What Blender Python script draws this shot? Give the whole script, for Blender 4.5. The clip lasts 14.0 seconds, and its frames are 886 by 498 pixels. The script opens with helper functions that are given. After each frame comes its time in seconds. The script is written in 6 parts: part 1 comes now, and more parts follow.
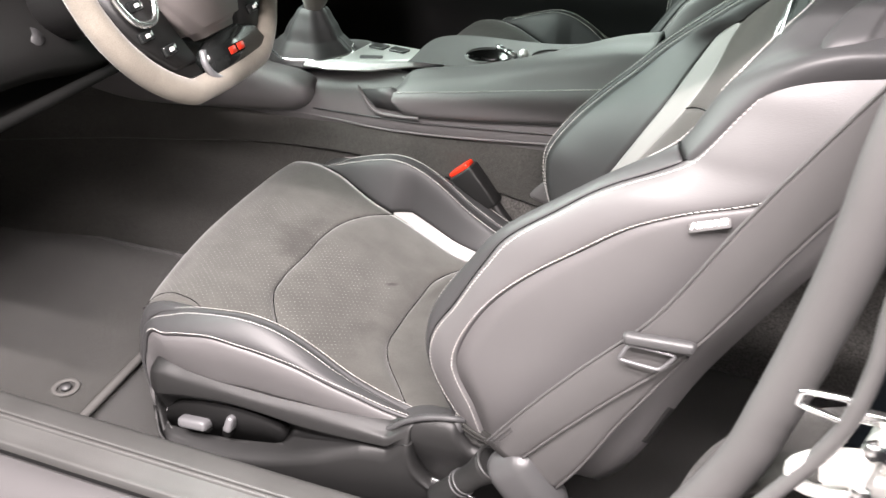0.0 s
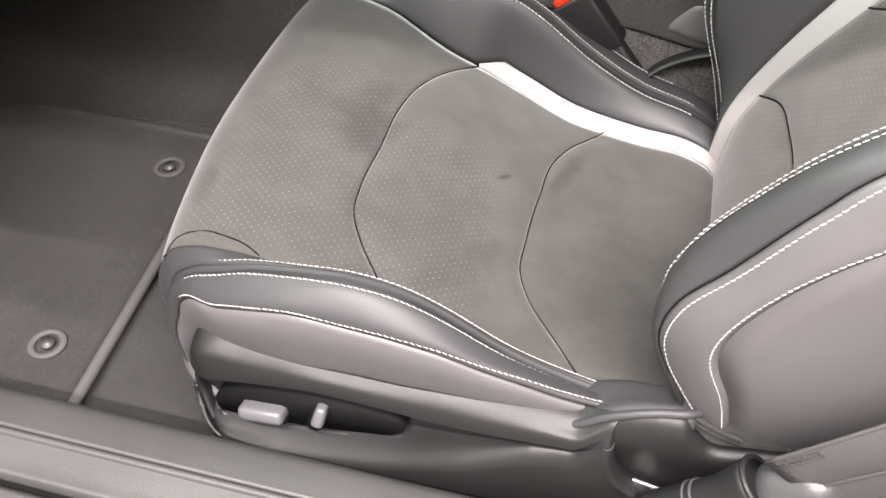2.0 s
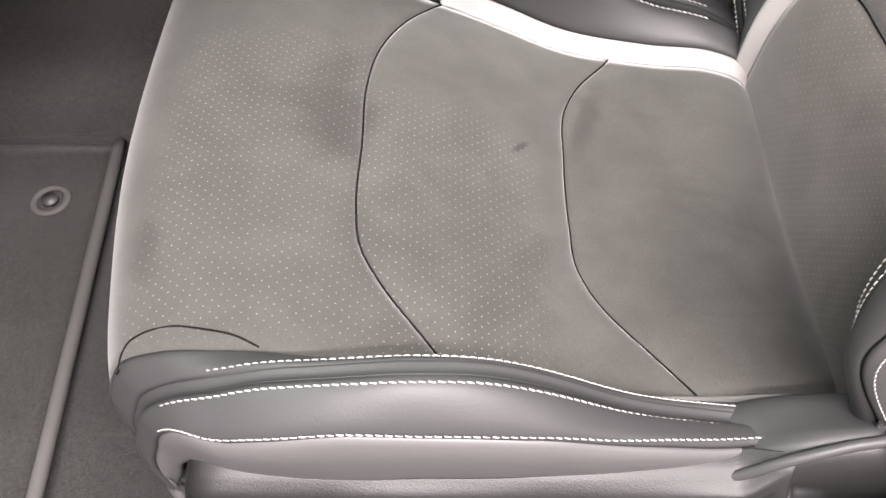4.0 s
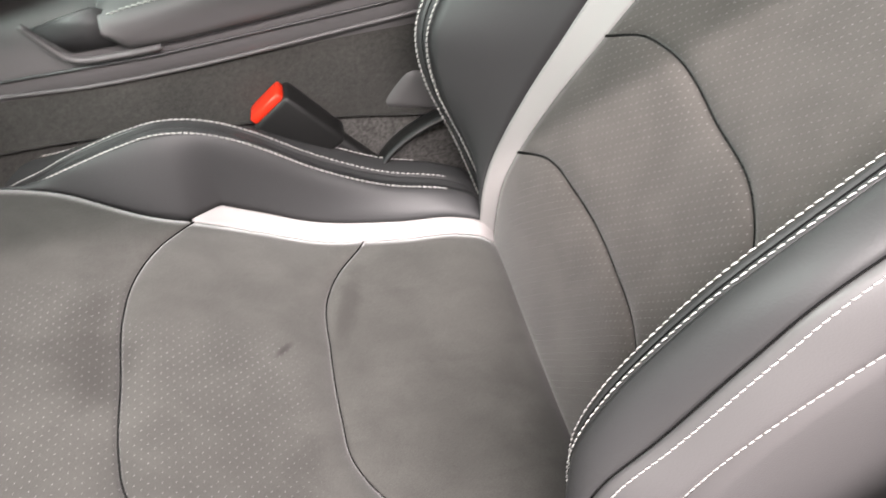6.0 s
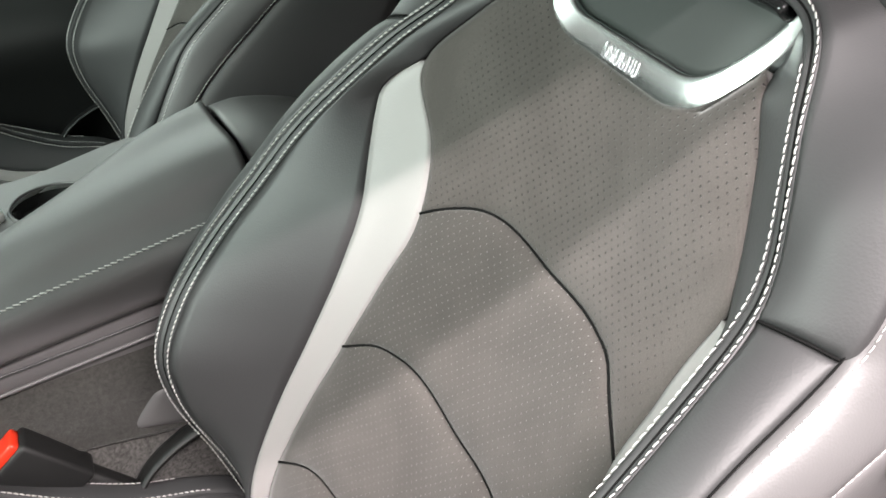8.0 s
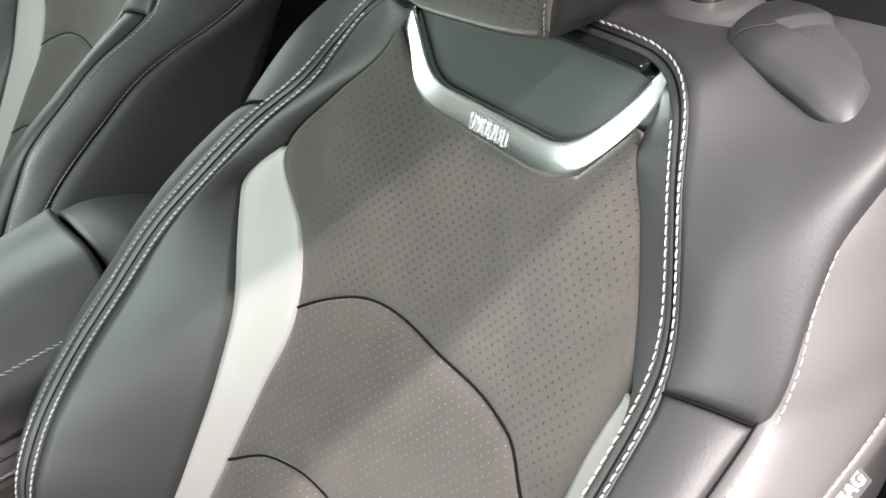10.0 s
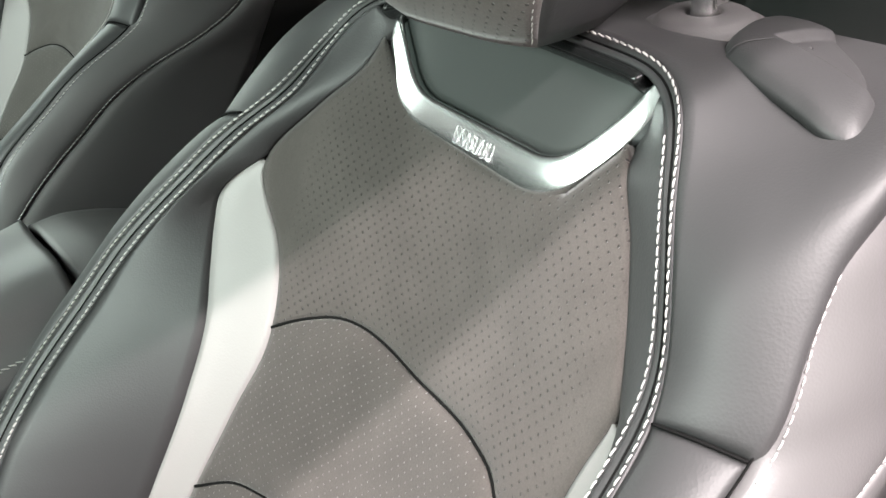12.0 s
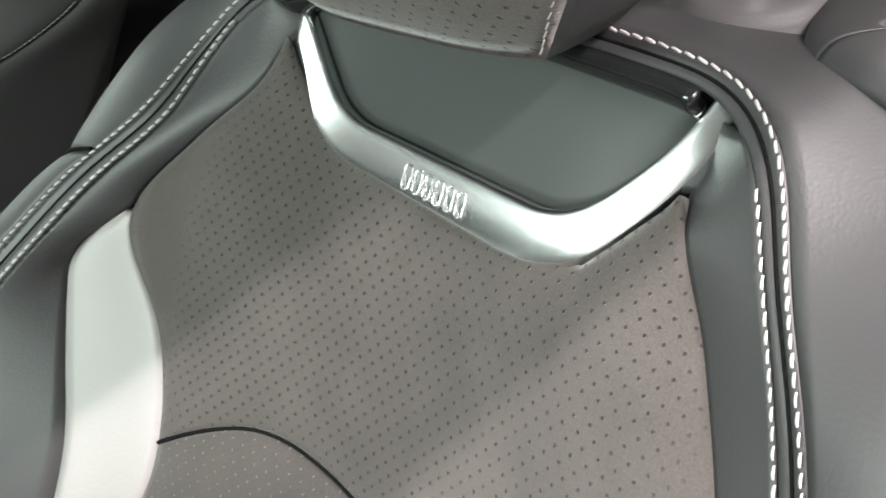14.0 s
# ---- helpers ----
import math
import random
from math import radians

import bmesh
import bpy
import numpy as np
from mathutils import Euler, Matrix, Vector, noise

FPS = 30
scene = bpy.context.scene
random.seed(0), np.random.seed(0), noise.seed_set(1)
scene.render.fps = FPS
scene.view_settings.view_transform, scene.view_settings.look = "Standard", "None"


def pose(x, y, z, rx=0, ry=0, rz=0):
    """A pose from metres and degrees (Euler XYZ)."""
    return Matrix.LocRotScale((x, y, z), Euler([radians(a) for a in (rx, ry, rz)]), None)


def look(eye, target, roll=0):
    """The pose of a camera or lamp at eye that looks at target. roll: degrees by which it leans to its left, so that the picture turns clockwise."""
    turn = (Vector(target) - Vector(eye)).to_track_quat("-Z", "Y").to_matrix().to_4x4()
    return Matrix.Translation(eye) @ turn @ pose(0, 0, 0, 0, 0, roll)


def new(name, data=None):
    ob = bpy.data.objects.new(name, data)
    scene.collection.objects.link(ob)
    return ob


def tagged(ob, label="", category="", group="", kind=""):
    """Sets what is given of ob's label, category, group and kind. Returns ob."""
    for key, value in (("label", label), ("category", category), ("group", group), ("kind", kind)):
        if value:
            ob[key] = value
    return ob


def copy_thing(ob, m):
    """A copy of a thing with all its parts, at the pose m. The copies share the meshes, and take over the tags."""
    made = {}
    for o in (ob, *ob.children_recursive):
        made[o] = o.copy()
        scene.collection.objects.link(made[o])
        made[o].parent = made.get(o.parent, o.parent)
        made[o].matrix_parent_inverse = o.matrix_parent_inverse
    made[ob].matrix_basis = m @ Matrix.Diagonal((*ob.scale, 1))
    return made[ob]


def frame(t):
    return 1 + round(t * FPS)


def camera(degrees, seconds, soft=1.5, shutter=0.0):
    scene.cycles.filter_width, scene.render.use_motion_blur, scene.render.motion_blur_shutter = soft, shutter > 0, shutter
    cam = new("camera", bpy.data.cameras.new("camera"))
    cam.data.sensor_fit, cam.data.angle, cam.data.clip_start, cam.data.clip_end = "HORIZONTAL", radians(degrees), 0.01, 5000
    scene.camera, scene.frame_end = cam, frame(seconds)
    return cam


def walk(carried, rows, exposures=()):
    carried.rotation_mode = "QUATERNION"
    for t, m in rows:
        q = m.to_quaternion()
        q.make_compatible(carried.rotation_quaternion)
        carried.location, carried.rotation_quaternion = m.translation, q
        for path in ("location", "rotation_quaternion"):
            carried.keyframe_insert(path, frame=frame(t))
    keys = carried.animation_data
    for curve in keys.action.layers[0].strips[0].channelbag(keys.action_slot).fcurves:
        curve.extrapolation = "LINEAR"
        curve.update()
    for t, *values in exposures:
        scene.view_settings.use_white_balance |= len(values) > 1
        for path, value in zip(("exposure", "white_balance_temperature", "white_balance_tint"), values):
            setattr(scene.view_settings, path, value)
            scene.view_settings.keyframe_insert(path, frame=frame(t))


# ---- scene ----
cam = camera(53.3, 14.0, shutter=0.2)
PATH = [
    (0, (0.266, -0.984, 1.249), (-0.357, 0.6, 0.199), -0.7),
    (0.5, (0.109, -0.886, 1.18), (-0.472, 0.694, 0.099), -0.4),
    (1, (0.012, -0.805, 1.128), (-0.484, 0.702, -0.09), 0.6),
    (1.5, (-0.048, -0.727, 1.118), (-0.469, 0.67, -0.249), 1.3),
    (2, (-0.099, -0.67, 1.117), (-0.476, 0.676, -0.314), -1.0),
    (2.2, (-0.131, -0.648, 1.113), (-0.471, 0.692, -0.333), -1.7),
    (4.3, (-0.274, -0.44, 1.016), (-0.322, 0.761, -0.583), -3.7),
    (4.5, (-0.267, -0.426, 1.028), (-0.302, 0.768, -0.577), -3.7),
    (5, (-0.231, -0.434, 1.047), (-0.233, 0.814, -0.515), -3.4),
    (5.5, (-0.195, -0.455, 1.065), (-0.161, 0.864, -0.438), -3.6),
    (6, (-0.169, -0.455, 1.094), (0.07, 0.921, -0.338), -4.8),
    (6.5, (-0.162, -0.44, 1.127), (0.276, 0.961, -0.231), -3.8),
    (7, (-0.147, -0.431, 1.152), (0.427, 0.987, -0.135), -3.1),
    (7.5, (-0.132, -0.425, 1.168), (0.556, 1.018, -0.034), -2.5),
    (8, (-0.098, -0.418, 1.175), (0.66, 1.057, 0.057), -2.8),
    (8.5, (-0.087, -0.408, 1.175), (0.766, 1.053, 0.11), -3.5),
    (8.7, (-0.075, -0.402, 1.177), (0.8, 1.054, 0.121), -4.4),
    (10.8, (-0.073, -0.383, 1.128), (0.987, 1.0, 0.146), -3.3),
    (11, (-0.078, -0.381, 1.116), (0.979, 1.005, 0.135), -3.4),
    (11.5, (-0.079, -0.382, 1.116), (0.987, 1.01, 0.155), -2.9),
    (12, (-0.056, -0.375, 1.147), (1.0, 1.035, 0.2), -2.7),
    (12.5, (-0.034, -0.359, 1.151), (1.036, 1.052, 0.221), -2.0),
    (13, (-0.02, -0.333, 1.149), (1.058, 1.051, 0.188), -2.5),
    (13.5, (-0.009, -0.262, 1.125), (1.11, 1.08, 0.153), -2.6),
    (14, (0.026, -0.227, 1.116), (1.247, 0.998, 0.111), -2.7),
]
EXPOSURE = [(0.0, 1.42), (0.5, 1.50), (1.0, 1.42), (1.5, 1.34), (2.0, 1.26), (5.0, 1.24), (8.0, 1.19), (11.0, 1.23), (12.5, 1.27), (14.0, 1.20)]
walk(cam, [(t, look(eye, target, roll)) for t, eye, target, roll in PATH], EXPOSURE)

# ---- light of the garage ----
world = bpy.data.worlds.new("garage_air")
scene.world = world
world.use_nodes = True
world.node_tree.nodes["Background"].inputs[0].default_value = (0.80, 0.90, 0.86, 1)
world.node_tree.nodes["Background"].inputs[1].default_value = 0.26


def area_lamp(name, eye, target, sx, sy, watts, colour):
    data = bpy.data.lights.new(name, "AREA")
    data.shape, data.size, data.size_y, data.energy, data.color = "RECTANGLE", sx, sy, watts, colour
    ob = new(name, data)
    ob.matrix_world = look(eye, target)
    return ob


WHITE, GREEN = (1.0, 0.903, 0.900), (0.86, 1.0, 0.92)
area_lamp("tube_lamp", (0.35, -1.54, 3.15), (0.35, -1.54, 0), 3.4, 0.06, 178, WHITE)
area_lamp("tube_lamp", (0.35, -2.15, 3.15), (0.35, -2.15, 0), 3.4, 0.06, 182, WHITE)
# this further tube is unseen, added as weak fill from the side
area_lamp("tube_lamp", (0.35, -3.50, 3.15), (0.35, -3.50, 0), 3.4, 0.06, 25, WHITE)
area_lamp("windscreen_glow", (-1.25, 0.22, 1.45), (0.1, 0.15, 0.65), 0.95, 0.6, 23, GREEN)
area_lamp("side_window_glow", (0.0, 1.75, 1.25), (0.1, 0.3, 0.7), 1.2, 0.45, 5, GREEN)


# ---- materials ----
def nodes_of(name):
    m = bpy.data.materials.new(name)
    m.use_nodes = True
    return m, m.node_tree, m.node_tree.nodes["Principled BSDF"]


def link(t, a, b):
    t.links.new(a, b)


def surface(name, colour, rough, metal=0.0, grain=400.0, bump=0.15, vary=0.12, blotch=9.0, sheen=0.0, spec=0.5, dist=0.0006, kind="noise", coat=0.0, crease=0.0, speck=0.0):
    """A plain surface with blotches, fine grain and relief."""
    m, t, b = nodes_of(name)
    co = t.nodes.new("ShaderNodeTexCoord")
    big = t.nodes.new("ShaderNodeTexNoise")
    big.inputs["Scale"].default_value, big.inputs["Detail"].default_value = blotch, 5
    link(t, co.outputs["Object"], big.inputs["Vector"])
    mix = t.nodes.new("ShaderNodeMix")
    mix.data_type = "RGBA"
    mix.inputs[6].default_value = (*[c * (1 - vary) for c in colour], 1)
    mix.inputs[7].default_value = (*[min(1, c * (1 + vary)) for c in colour], 1)
    link(t, big.outputs["Fac"], mix.inputs[0])
    if speck:
        dust = t.nodes.new("ShaderNodeTexNoise")
        dust.inputs["Scale"].default_value, dust.inputs["Detail"].default_value, dust.inputs["Roughness"].default_value = 260, 6, 0.75
        link(t, co.outputs["Object"], dust.inputs["Vector"])
        over = t.nodes.new("ShaderNodeMix")
        over.data_type, over.blend_type = "RGBA", "OVERLAY"
        over.inputs[0].default_value = speck
        con = t.nodes.new("ShaderNodeMapRange")
        con.inputs[1].default_value, con.inputs[2].default_value = 0.32, 0.68
        link(t, dust.outputs["Fac"], con.inputs[0])
        link(t, mix.outputs[2], over.inputs[6])
        link(t, con.outputs[0], over.inputs[7])
        link(t, over.outputs[2], b.inputs["Base Color"])
    else:
        link(t, mix.outputs[2], b.inputs["Base Color"])
    if kind == "cells":
        fine = t.nodes.new("ShaderNodeTexVoronoi")
        fine.inputs["Scale"].default_value = grain
        out = fine.outputs["Distance"]
    else:
        fine = t.nodes.new("ShaderNodeTexNoise")
        fine.inputs["Scale"].default_value, fine.inputs["Detail"].default_value = grain, 4
        out = fine.outputs["Fac"]
    link(t, co.outputs["Object"], fine.inputs["Vector"])
    bp = t.nodes.new("ShaderNodeBump")
    bp.inputs["Strength"].default_value, bp.inputs["Distance"].default_value = bump, dist
    link(t, out, bp.inputs["Height"])
    last = bp
    if crease:
        # soft creases where the hide has been sat on
        warp = t.nodes.new("ShaderNodeTexNoise")
        warp.inputs["Scale"].default_value = 14
        link(t, co.outputs["Object"], warp.inputs["Vector"])
        add = t.nodes.new("ShaderNodeMix")
        add.data_type, add.blend_type = "RGBA", "LINEAR_LIGHT"
        add.inputs[0].default_value = 0.06
        link(t, co.outputs["Object"], add.inputs[6])
        link(t, warp.outputs["Color"], add.inputs[7])
        cells = t.nodes.new("ShaderNodeTexVoronoi")
        cells.feature = "DISTANCE_TO_EDGE"
        cells.inputs["Scale"].default_value = 150
        link(t, add.outputs[2], cells.inputs["Vector"])
        edge = t.nodes.new("ShaderNodeMapRange")
        edge.inputs[2].default_value = 0.09
        link(t, cells.outputs["Distance"], edge.inputs[0])
        where = t.nodes.new("ShaderNodeMapRange")
        where.inputs[1].default_value, where.inputs[2].default_value = 0.48, 0.66
        link(t, big.outputs["Fac"], where.inputs[0])
        amt = t.nodes.new("ShaderNodeMath")
        amt.operation = "MULTIPLY"
        amt.inputs[1].default_value = crease
        link(t, where.outputs[0], amt.inputs[0])
        last = t.nodes.new("ShaderNodeBump")
        last.inputs["Distance"].default_value = 0.0012
        link(t, amt.outputs[0], last.inputs["Strength"])
        link(t, edge.outputs[0], last.inputs["Height"])
        link(t, bp.outputs["Normal"], last.inputs["Normal"])
    link(t, last.outputs["Normal"], b.inputs["Normal"])
    ramp = t.nodes.new("ShaderNodeMapRange")
    ramp.inputs[3].default_value, ramp.inputs[4].default_value = rough * 0.85, min(1, rough * 1.15)
    link(t, big.outputs["Fac"], ramp.inputs[0])
    link(t, ramp.outputs[0], b.inputs["Roughness"])
    b.inputs["Metallic"].default_value = metal
    b.inputs["Specular IOR Level"].default_value = spec
    b.inputs["Sheen Weight"].default_value = sheen
    b.inputs["Sheen Roughness"].default_value = 0.5
    b.inputs["Coat Weight"].default_value = coat
    return m


def suede(name, dot, dot_size, colour, marks=(), nap_vary=0.13, px=0.0086, py=0.0050):
    """Brushed microfibre with rows of small punched holes, laid out in metres by the UV map."""
    m, t, b = nodes_of(name)
    uv = t.nodes.new("ShaderNodeUVMap")
    sep = t.nodes.new("ShaderNodeSeparateXYZ")
    link(t, uv.outputs[0], sep.inputs[0])

    def math_node(op, a, c=None):
        n = t.nodes.new("ShaderNodeMath")
        n.operation = op
        for i, v in enumerate((a, c)):
            if v is None:
                continue
            if isinstance(v, (int, float)):
                n.inputs[i].default_value = v
            else:
                link(t, v, n.inputs[i])
        return n.outputs[0]

    row = math_node("FLOOR", math_node("DIVIDE", sep.outputs[1], py))
    shift = math_node("MULTIPLY", math_node("MODULO", math_node("ABSOLUTE", row), 2.0), 0.5)
    fx = math_node("SUBTRACT", math_node("FRACT", math_node("ADD", math_node("DIVIDE", sep.outputs[0], px), shift)), 0.5)
    fy = math_node("SUBTRACT", math_node("FRACT", math_node("DIVIDE", sep.outputs[1], py)), 0.5)
    dx, dy = math_node("MULTIPLY", fx, px), math_node("MULTIPLY", fy, py)
    dist = math_node("SQRT", math_node("ADD", math_node("MULTIPLY", dx, dx), math_node("MULTIPLY", dy, dy)))
    hole = t.nodes.new("ShaderNodeMapRange")
    hole.inputs[1].default_value, hole.inputs[2].default_value = dot_size * 0.7, dot_size * 1.15
    hole.inputs[3].default_value, hole.inputs[4].default_value = 1, 0
    link(t, dist, hole.inputs[0])
    area = t.nodes.new("ShaderNodeVertexColor")
    area.layer_name = "punched"
    wear = t.nodes.new("ShaderNodeTexNoise")
    wear.inputs["Scale"].default_value, wear.inputs["Detail"].default_value = 26, 4
    co = t.nodes.new("ShaderNodeTexCoord")
    link(t, co.outputs["Object"], wear.inputs["Vector"])
    keep = t.nodes.new("ShaderNodeMapRange")
    keep.inputs[1].default_value, keep.inputs[2].default_value = 0.16, 0.38
    link(t, wear.outputs["Fac"], keep.inputs[0])
    amount = math_node("MULTIPLY", math_node("MULTIPLY", hole.outputs[0], area.outputs[0]), keep.outputs[0])
    # brushed patches where the nap lies the other way
    nap = t.nodes.new("ShaderNodeTexNoise")
    nap.inputs["Scale"].default_value, nap.inputs["Detail"].default_value, nap.inputs["Distortion"].default_value = 19, 7, 0.5
    link(t, co.outputs["Object"], nap.inputs["Vector"])
    napr = t.nodes.new("ShaderNodeMapRange")
    napr.inputs[1].default_value, napr.inputs[2].default_value = 0.35, 0.68
    link(t, nap.outputs["Fac"], napr.inputs[0])
    base = t.nodes.new("ShaderNodeMix")
    base.data_type = "RGBA"
    base.inputs[6].default_value = (*[c * (1 - nap_vary) for c in colour], 1)
    base.inputs[7].default_value = (*[c * (1 + 0.8 * nap_vary) for c in colour], 1)
    link(t, napr.outputs[0], base.inputs[0])
    # long strokes left by brushing and by clothes
    turned = t.nodes.new("ShaderNodeMapping")
    turned.inputs["Rotation"].default_value = (0, 0, math.radians(38))
    turned.inputs["Scale"].default_value = (16, 30, 22)
    link(t, co.outputs["Object"], turned.inputs["Vector"])
    stroke = t.nodes.new("ShaderNodeTexNoise")
    stroke.inputs["Scale"].default_value, stroke.inputs["Detail"].default_value, stroke.inputs["Distortion"].default_value = 1.0, 5, 0.6
    link(t, turned.outputs[0], stroke.inputs["Vector"])
    stroker = t.nodes.new("ShaderNodeMapRange")
    stroker.inputs[1].default_value, stroker.inputs[2].default_value = 0.48, 0.66
    stroker.inputs[3].default_value, stroker.inputs[4].default_value = 0.0, 0.28
    link(t, stroke.outputs["Fac"], stroker.inputs[0])
    brushed = t.nodes.new("ShaderNodeMix")
    brushed.data_type = "RGBA"
    link(t, stroker.outputs[0], brushed.inputs[0])
    link(t, base.outputs[2], brushed.inputs[6])
    brushed.inputs[7].default_value = (*[c * 0.66 for c in colour], 1)
    base = brushed
    fib = t.nodes.new("ShaderNodeTexNoise")
    fib.inputs["Scale"].default_value, fib.inputs["Detail"].default_value = 900, 3
    link(t, co.outputs["Object"], fib.inputs["Vector"])
    mul = t.nodes.new("ShaderNodeMix")
    mul.data_type, mul.blend_type = "RGBA", "OVERLAY"
    mul.inputs[0].default_value = 0.35
    link(t, base.outputs[2], mul.inputs[6])
    link(t, fib.outputs["Fac"], mul.inputs[7])
    fin = t.nodes.new("ShaderNodeMix")
    fin.data_type = "RGBA"
    link(t, amount, fin.inputs[0])
    link(t, mul.outputs[2], fin.inputs[6])
    fin.inputs[7].default_value = (*dot, 1)
    col = fin.outputs[2]
    # rubbed marks, worn patches and painted crease shade: centre, half length, half width, turn, depth
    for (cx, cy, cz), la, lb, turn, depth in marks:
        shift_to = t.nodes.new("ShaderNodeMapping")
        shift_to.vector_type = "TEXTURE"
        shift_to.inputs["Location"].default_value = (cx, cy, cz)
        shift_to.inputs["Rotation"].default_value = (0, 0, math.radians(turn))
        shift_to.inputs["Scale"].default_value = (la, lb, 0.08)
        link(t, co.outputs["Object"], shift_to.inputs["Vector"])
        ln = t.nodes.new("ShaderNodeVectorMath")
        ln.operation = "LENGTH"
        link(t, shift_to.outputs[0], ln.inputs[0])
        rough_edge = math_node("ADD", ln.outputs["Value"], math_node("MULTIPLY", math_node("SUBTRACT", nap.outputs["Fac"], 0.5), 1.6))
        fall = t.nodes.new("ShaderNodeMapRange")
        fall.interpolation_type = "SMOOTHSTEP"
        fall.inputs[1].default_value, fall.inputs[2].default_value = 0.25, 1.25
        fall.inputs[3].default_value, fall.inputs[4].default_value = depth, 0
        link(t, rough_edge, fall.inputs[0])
        wear_and_shade = t.nodes.new("ShaderNodeMix")
        wear_and_shade.data_type = "RGBA"
        link(t, fall.outputs[0], wear_and_shade.inputs[0])
        link(t, col, wear_and_shade.inputs[6])
        wear_and_shade.inputs[7].default_value = (0.018, 0.016, 0.015, 1)
        col = wear_and_shade.outputs[2]
    link(t, col, b.inputs["Base Color"])
    bp = t.nodes.new("ShaderNodeBump")
    bp.inputs["Strength"].default_value, bp.inputs["Distance"].default_value = 0.5, 0.0006
    link(t, math_node("MULTIPLY", fib.outputs["Fac"], 0.6), bp.inputs["Height"])
    dimple = t.nodes.new("ShaderNodeBump")
    dimple.inputs["Strength"].default_value, dimple.inputs["Distance"].default_value = 0.9, 0.0009
    link(t, math_node("SUBTRACT", 1.0, amount), dimple.inputs["Height"])
    link(t, bp.outputs["Normal"], dimple.inputs["Normal"])
    link(t, dimple.outputs["Normal"], b.inputs["Normal"])
    b.inputs["Roughness"].default_value = 0.92
    b.inputs["Specular IOR Level"].default_value = 0.15
    b.inputs["Sheen Weight"].default_value = 0.25
    b.inputs["Sheen Roughness"].default_value = 0.45
    return m


LEATHER = surface("black_leather", (0.036, 0.036, 0.037), 0.52, grain=620, bump=0.13, kind="cells", vary=0.07, spec=0.45, crease=0.022)
# bench leather darkened: the shade of the rear cabin is in its colour
SHADED_BENCH = surface("shaded_bench_leather", (0.010, 0.011, 0.0105), 0.6, grain=620, bump=0.13, kind="cells", vary=0.1, spec=0.3)
SMOOTH = surface("smooth_black_vinyl", (0.090, 0.087, 0.088), 0.47, grain=700, bump=0.12, kind="cells", vary=0.08)
PALE = surface("pale_grey_leather", (0.285, 0.270, 0.266), 0.5, grain=600, bump=0.12, kind="cells", vary=0.05)
THREAD = surface("white_thread", (0.44, 0.43, 0.415), 0.7, grain=1500, bump=0.3, vary=0.1)
# the last mark paints the shade where cushion and backrest meet
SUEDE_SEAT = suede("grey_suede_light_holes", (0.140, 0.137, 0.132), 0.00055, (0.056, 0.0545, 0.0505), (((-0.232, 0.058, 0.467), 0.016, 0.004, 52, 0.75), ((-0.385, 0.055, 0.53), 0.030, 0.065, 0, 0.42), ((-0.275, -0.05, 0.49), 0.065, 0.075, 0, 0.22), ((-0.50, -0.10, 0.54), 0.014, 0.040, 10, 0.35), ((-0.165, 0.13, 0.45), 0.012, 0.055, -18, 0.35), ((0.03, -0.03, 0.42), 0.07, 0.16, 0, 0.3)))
SUEDE_BACK = suede("grey_suede_dark_holes", (0.026, 0.024, 0.023), 0.00074, (0.078, 0.070, 0.065), nap_vary=0.11, px=0.0080, py=0.0047)
SUEDE_MID = suede("grey_suede_faint_holes", (0.155, 0.150, 0.141), 0.0006, (0.074, 0.0672, 0.0625), nap_vary=0.13, px=0.0080, py=0.0047)
SEAM = surface("dark_seam", (0.007, 0.007, 0.007), 0.95, bump=0.05, spec=0.05)
PLASTIC = surface("grained_black_plastic", (0.0085, 0.0085, 0.0085), 0.52, spec=0.5, grain=900, bump=0.2, kind="cells", vary=0.12)
SHIELD = surface("satin_black_shield", (0.034, 0.039, 0.037), 0.5, grain=300, bump=0.03, vary=0.15, spec=0.3)
SILL = surface("worn_sill_plastic", (0.058, 0.058, 0.056), 0.45, grain=700, bump=0.3, kind="cells", vary=0.2, blotch=14)
GRAIN = surface("grey_black_plastic", (0.045, 0.045, 0.046), 0.40, grain=900, bump=0.3, kind="cells", vary=0.12)
DASH = surface("matt_black_dash", (0.0065, 0.0065, 0.0063), 0.8, spec=0.15, grain=700, bump=0.3, kind="cells", vary=0.2)
# plastic blackened to carry the shade inside the switch pocket
SHADED_BLACK = surface("shaded_black_plastic", (0.0035, 0.0035, 0.0035), 0.75, grain=900, bump=0.1, vary=0.1, spec=0.12)
# hub vinyl lightened to make up for the little light on it
PALED_HUB = surface("paled_hub_vinyl", (0.17, 0.152, 0.147), 0.55, grain=700, bump=0.12, kind="cells", vary=0.08)
KNOB_SUEDE = surface("dark_knob_suede", (0.085, 0.078, 0.070), 0.9, grain=900, bump=0.4, vary=0.15, sheen=0.2, spec=0.1)
WHEEL = suede("worn_beige_suede", (0.05, 0.045, 0.04), 0.0002, (0.165, 0.150, 0.126))
GLOSS = surface("gloss_black_plastic", (0.012, 0.013, 0.013), 0.12, grain=200, bump=0.02, vary=0.1)
KNOB = surface("satin_silver_plastic", (0.135, 0.135, 0.14), 0.34, metal=0.3, grain=900, bump=0.05, vary=0.05)
CHROME = surface("brushed_aluminium", (0.84, 0.86, 0.86), 0.24, metal=1.0, grain=900, bump=0.03, vary=0.04)
# trim whitened: the window's reflection is put into its base colour
SILVER = surface("silver_trim_with_reflection", (0.74, 0.74, 0.73), 0.45, metal=0.5, grain=900, bump=0.03, vary=0.04)
